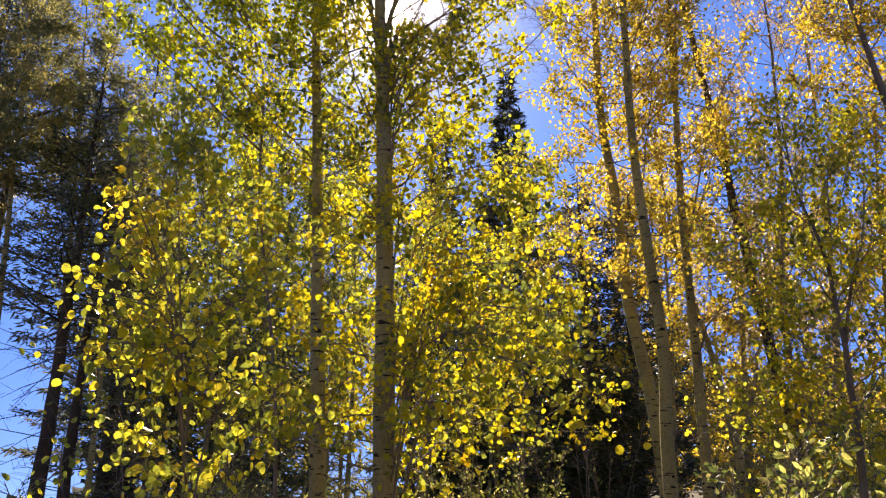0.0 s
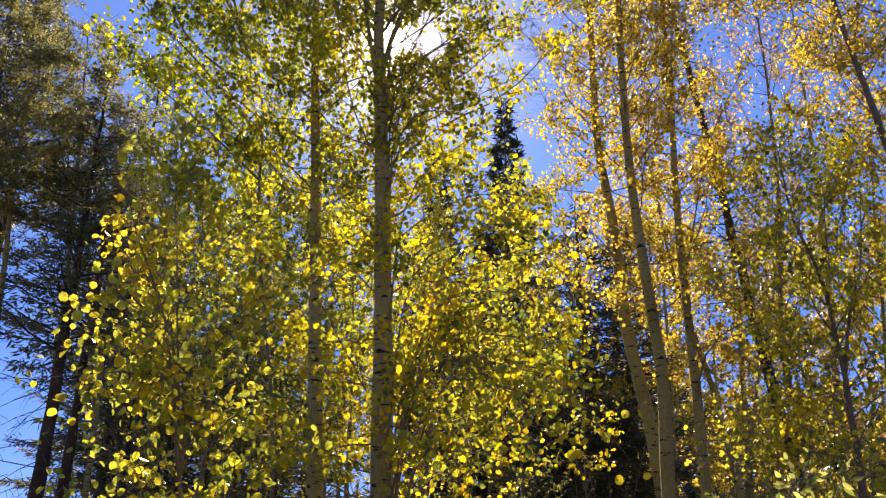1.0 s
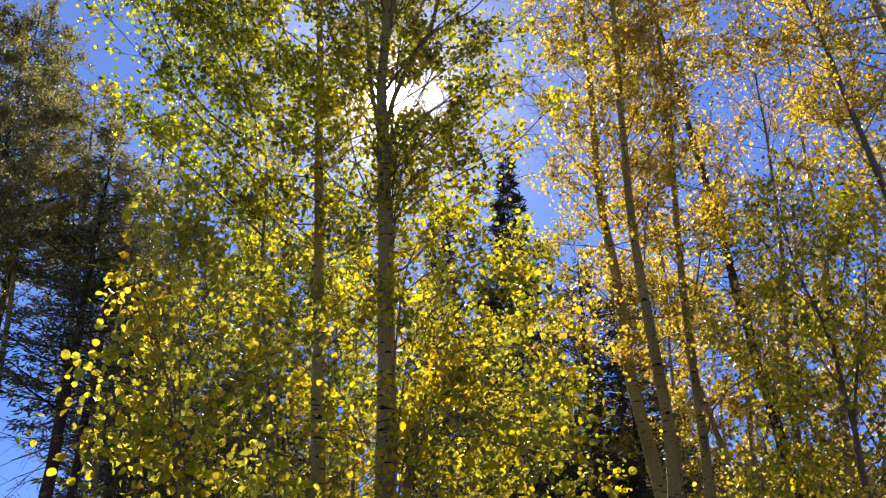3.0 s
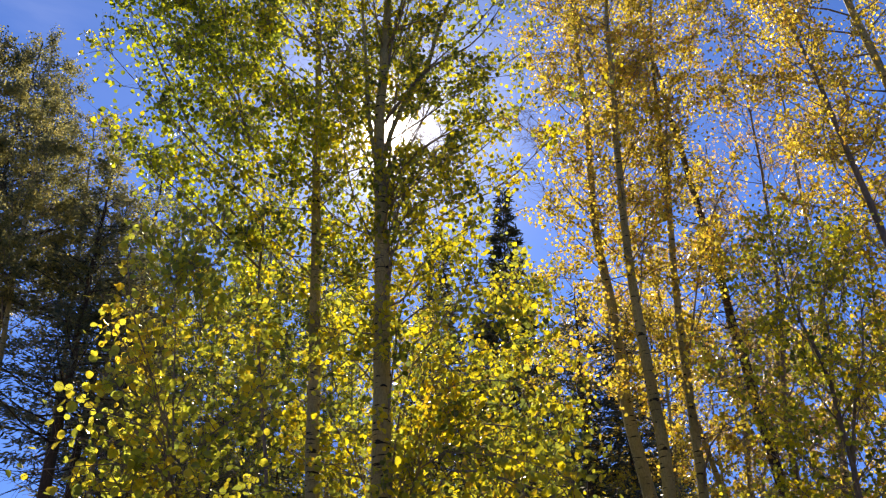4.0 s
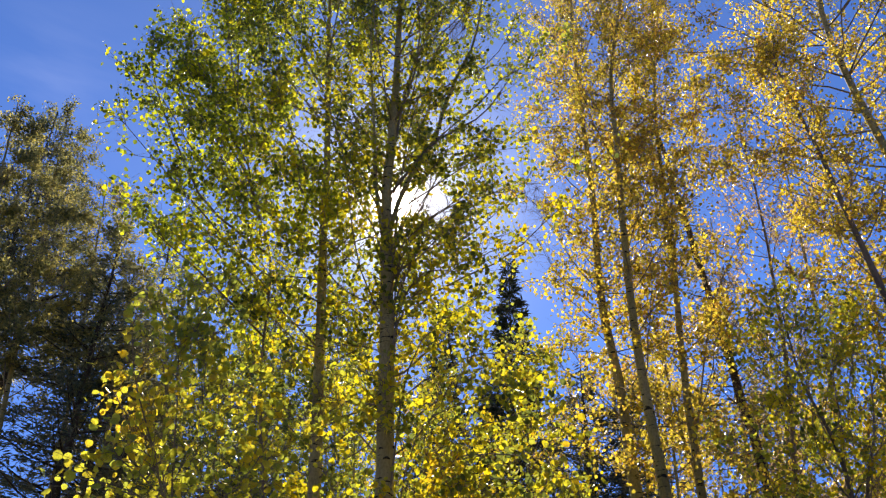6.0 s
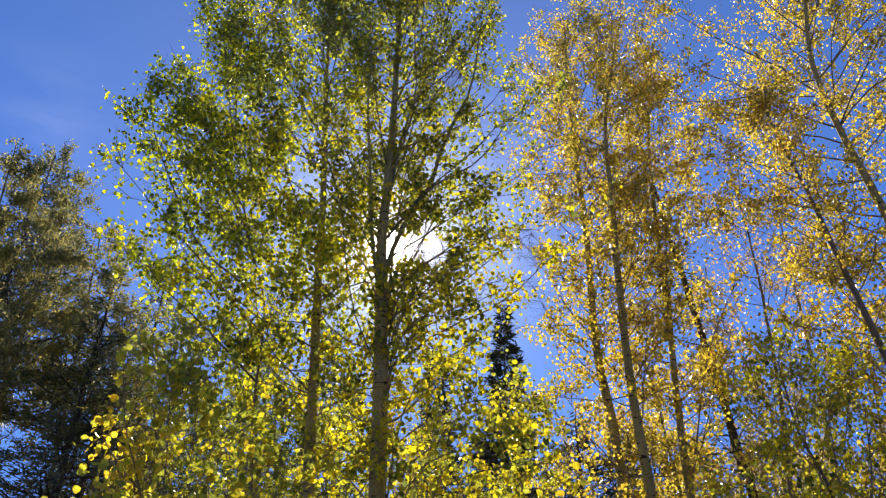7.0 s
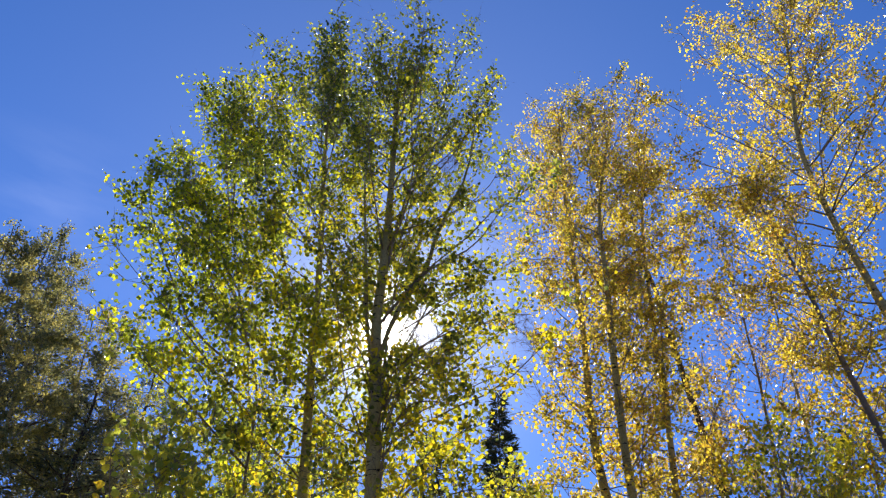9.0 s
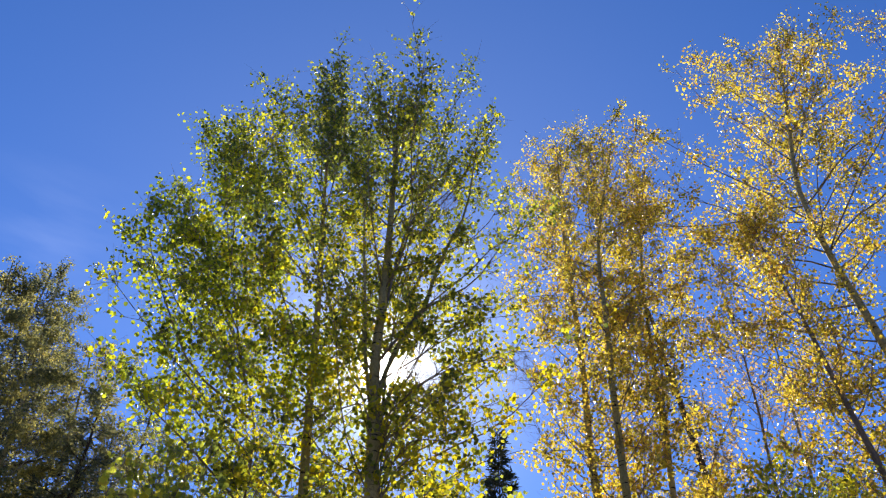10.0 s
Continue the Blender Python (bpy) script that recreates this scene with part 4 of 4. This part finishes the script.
conifer(8.2, 13.5, 5.5, 1.4, 68, "low young spruce in the shade", needle_dark, sprays=20000)
conifer(-18.2, 28, 21.5, 3.0, 69, SPRUCE, needle_mat, low=0.25, dead=10, sprays=11000, spray=0.26)
# the next two are added to darken gaps in the crowns before them
conifer(-8.8, 31, 22.5, 2.7, 51, SPRUCE, needle_mat, low=0.15, sprays=9000, spray=0.30)
conifer(-13.4, 29, 23.5, 2.7, 52, SPRUCE, needle_mat, low=0.2, sprays=9000, spray=0.30)
conifer(-31.4, 17, 30.8, 2.6, 70, "tall dense conifer with dark foliage", needle_mat, low=0.57, sprays=14000, dead=44, r0=0.12)
conifer(-29.4, 18, 29.0, 2.4, 71, "tall dense conifer with dark foliage", needle_mat, low=0.58, sprays=16000, dead=44, r0=0.14)
conifer(-24.7, 14, 24.0, 1.6, 72, "tall conifer with dark bare lower trunk", needle_mat, low=0.5, sprays=7000, dead=40, r0=0.15)
conifer(-23.3, 15.5, 22.0, 1.6, 73, "tall conifer with dark bare lower trunk", needle_mat, low=0.5, sprays=6000, dead=22, r0=0.13)
conifer(-21.3, 20, 26.0, 1.8, 53, SPRUCE, needle_mat, low=0.3, dead=22, sprays=10000, spray=0.17)
for az, el, seed in ((-20.0, 6.5, 46), (-15.2, 7.5, 47), (-11.0, 6.0, 48), (-17.6, 4.0, 49)):
    conifer(az, 17.5, el, 1.5, seed, "young spruce in the shade", needle_mat, sprays=6500, spray=0.18)
conifer(-21.0, 27, 18.0, 2.6, 74, SPRUCE, needle_mat, low=0.3, dead=12, sprays=8000, spray=0.25)
conifer(-13.0, 30, 13.0, 2.6, 75, SPRUCE, needle_mat, low=0.1, dead=12, sprays=8000, spray=0.25)
for az, d, el, seed in ((-19.6, 22, 12, 78), (-16.8, 24, 11, 79), (-14.8, 21, 9, 80), (-20.6, 20, 13, 56), (-12.2, 25, 10, 57), (-2.3, 24, 13, 58), (1.0, 26, 12, 55)):
    conifer(az, d, el, 1.2, seed, "slim dark conifer with bare lower trunk", needle_mat, low=0.6, sprays=3500, dead=16, r0=0.13, spray=0.16)
conifer(23.2, 12.2, 31.5, 0.62, 76, "leaning dark conifer with sparse needle tufts", needle_mat, low=0.5, sprays=3600, spray=0.085, dead=14, r0=0.10, lean=-7.3, tip_r=0.035)
conifer(14.4, 22, 16.0, 1.4, 77, "thin dark conifer, mostly bare", needle_mat, low=0.55, sprays=3800, spray=0.11, dead=14, r0=0.16)


# ---- shrubs ----
def shrub(az, d, top_el, wide, seed, label, mat, n_leaves, size, shape=LONG_LEAF, singles=0, stems=14, name="shrub"):
    rng = np.random.default_rng(seed)
    base = at(az, top_el, d)
    h = base[2]
    base[2] = float(ground_height(base[0], base[1])) - 0.03
    h -= base[2]
    bush = thing(name, tuple(base), label, "shrub", "undergrowth shrubs")
    tw = []
    for i in range(stems):
        a = rng.random() * 6.28
        out = rng.random() ** 0.6 * wide
        ln = math.hypot(h * rng.uniform(0.6, 1.0), out)
        w = np.array((math.cos(a) * out, math.sin(a) * out, h * rng.uniform(0.65, 1.0)))
        pts = bough(base + rng.normal(size=3) * (0.08, 0.08, 0), w, ln, 8, -0.05, rng, 0.07)
        v, f = tube(pts, np.linspace(0.012, 0.003, 8), 5)
        part("stem", smooth(raw_mesh("stem", local(bush, v), f)), bark_twig, bush)
        tw.append(side_twigs(pts, 11, 0.4, rng, 0.3))
    p0, p1, p2 = (np.concatenate([q[i] for q in tw]) for i in range(3))
    part("twig_growth", twigs_mesh("twig_growth", local(bush, p0), local(bush, p1), local(bush, p2), rng.uniform(0.002, 0.004, len(p0)), True), bark_twig, bush)["kind"] = "stuff"
    k = rng.integers(0, len(p0), n_leaves)
    s = rng.random(n_leaves)[:, None]
    p = p0[k] + (p2[k] - p0[k]) * s + rng.normal(size=(n_leaves, 3)) * 0.015
    w = unit(p2[k] - p0[k]) + rng.normal(size=(n_leaves, 3)) * 0.6
    z = size * rng.uniform(0.6, 1.2, n_leaves)
    near = np.zeros(n_leaves, bool)
    near[np.argsort(-p[:, 2])[:singles]] = True
    part("foliage", leaves_mesh("foliage", local(bush, p[~near]), w[~near], z[~near], shape, rng), mat, bush)["kind"] = "stuff"
    if singles:
        me = raw_mesh("leaf", *shape)
        me.materials.append(leaf_single_shrub)
        side, along, face = leaf_frames(w[near], rng)
        for q, a, b, c, u in zip(local(bush, p[near]), side, along, face, z[near]):
            ob = new("leaf", me)
            ob.parent = bush
            ob.matrix_local = Matrix(((a[0] * u, b[0] * u, c[0] * u, q[0]), (a[1] * u, b[1] * u, c[1] * u, q[1]), (a[2] * u, b[2] * u, c[2] * u, q[2]), (0, 0, 0, 1)))
    return bush


shrub(17.6, 5.6, 0.3, 0.45, 81, "leafy shrub with long light-green leaves", leaf_shrub, 760, 0.064, singles=280, stems=12)
shrub(24.3, 6.0, 0.6, 0.6, 82, "leafy shrub with light-green and yellow leaves", leaf_shrub, 1200, 0.066, singles=290, stems=12)
shrub(2.3, 8.6, 1.6, 0.75, 83, "fine-leaved willow shrub lit by the sun", leaf_shrub, 5200, 0.045, shape=LONG_FAR, stems=22)
shrub(-2.6, 9.4, 0.0, 0.6, 84, "fine-leaved willow shrub lit by the sun", leaf_shrub, 2400, 0.045, shape=LONG_FAR, stems=16)
for k, (az, d, el, wide, m, n) in enumerate(((-20, 14, -1.5, 1.0, leaf_shrub, 1800), (-17.5, 19, 0.9, 1.3, leaf_shrub, 2400), (-12.5, 18, 0.9, 1.3, leaf_shrub, 2400), (-8, 17, 0.8, 1.2, leaf_shrub, 2200), (-5, 19, 1.0, 1.2, leaf_shrub, 2200), (-15, 12, 1.2, 0.9, leaf_shrub, 1800), (-10, 11, 0.6, 0.9, leaf_shrub, 1800),
                                             (16.5, 12.5, 3.0, 0.9, leaf_shrub, 2400), (20, 12, 3.2, 0.9, leaf_shrub, 2400),
                                             (22, 9, 0.5, 0.8, leaf_shrub, 1700), (26.5, 9, 2.2, 0.9, leaf_shrub, 2200), (24.5, 13, 5, 1.0, leaf_shrub, 2600), (18.5, 14, 6, 1.0, leaf_gold, 2600),
                                             (-15.5, 15, 0.6, 1.1, leaf_olive, 2200), (-11.5, 16, 0.8, 1.1, leaf_olive, 2200), (-6.8, 15, 0.5, 1.0, leaf_olive, 2200), (-13.5, 13, -0.6, 0.9, leaf_shrub, 1600))):
    shrub(az, d, el, wide, 90 + k, "undergrowth shrub with green and yellowing leaves", m, n, 0.06, shape=LONG_FAR, stems=14)


for k, (az, d, el) in enumerate(((8.6, 11.5, 5.5), (10.4, 11.0, 2.0), (19.0, 10.5, 2.5), (-13.0, 12.0, 3.0), (-18.5, 12.5, 2.5))):
    shrub(az, d, el, 0.4, 120 + k, "nearly bare shrub of thin pale stems", leaf_shrub, 90, 0.045, stems=7)


# ---- distance ----
def far_woods():
    rng = np.random.default_rng(99)
    n = 30000
    b = np.concatenate((rng.uniform(-0.75, 0.75, 22000), rng.uniform(0.75, 5.53, 8000))) % (2 * math.pi)
    r = rng.uniform(60, 95, n)
    top = np.where((b > 5.95) | (b < 0.7), 7.0, 4.4) + 1.6 * np.sin(b * 9) + 1.1 * np.sin(b * 31 + 1) + 0.8 * np.sin(b * 77) + 0.6 * np.sin(b * 193)
    p = np.stack([r * np.sin(b), r * np.cos(b), rng.random(n) ** 0.8 * np.maximum(top, 1.0)], -1)
    p[:, 2] += ground_height(p[:, 0], p[:, 1])
    me = leaves_mesh("far_woods", p, rng.normal(size=(n, 3)), rng.uniform(0.5, 1.0, n), DISTANT_LEAF, rng)
    me.materials.append(woods_mat)
    tagged(new("far_woods", me), "distant dark belt of woods", "woods", kind="stuff")


def bounce_woods():
    """An unseen belt of golden foliage, added behind the camera to throw warm fill light and hide low sky; it also
    closes the place.
    """
    rng = np.random.default_rng(98)
    n = 22000
    b = radians(180) + rng.uniform(-1.75, 1.75, n)
    r = rng.uniform(15, 21, n)
    top = 9 + 2.0 * np.sin(b * 7) + 1.3 * np.sin(b * 19 + 1) + 0.8 * np.sin(b * 41)
    p = np.stack([r * np.sin(b), r * np.cos(b), 0.2 + rng.random(n) * top], -1)
    me = leaves_mesh("bounce_woods", p, rng.normal(size=(n, 3)), rng.uniform(0.26, 0.54, n), DISTANT_LEAF, rng)
    me.materials.append(leaf_gold)
    tagged(new("woods", me), "unseen belt of golden foliage added for warm bounce light", "woods", kind="stuff")


far_woods()
bounce_woods()
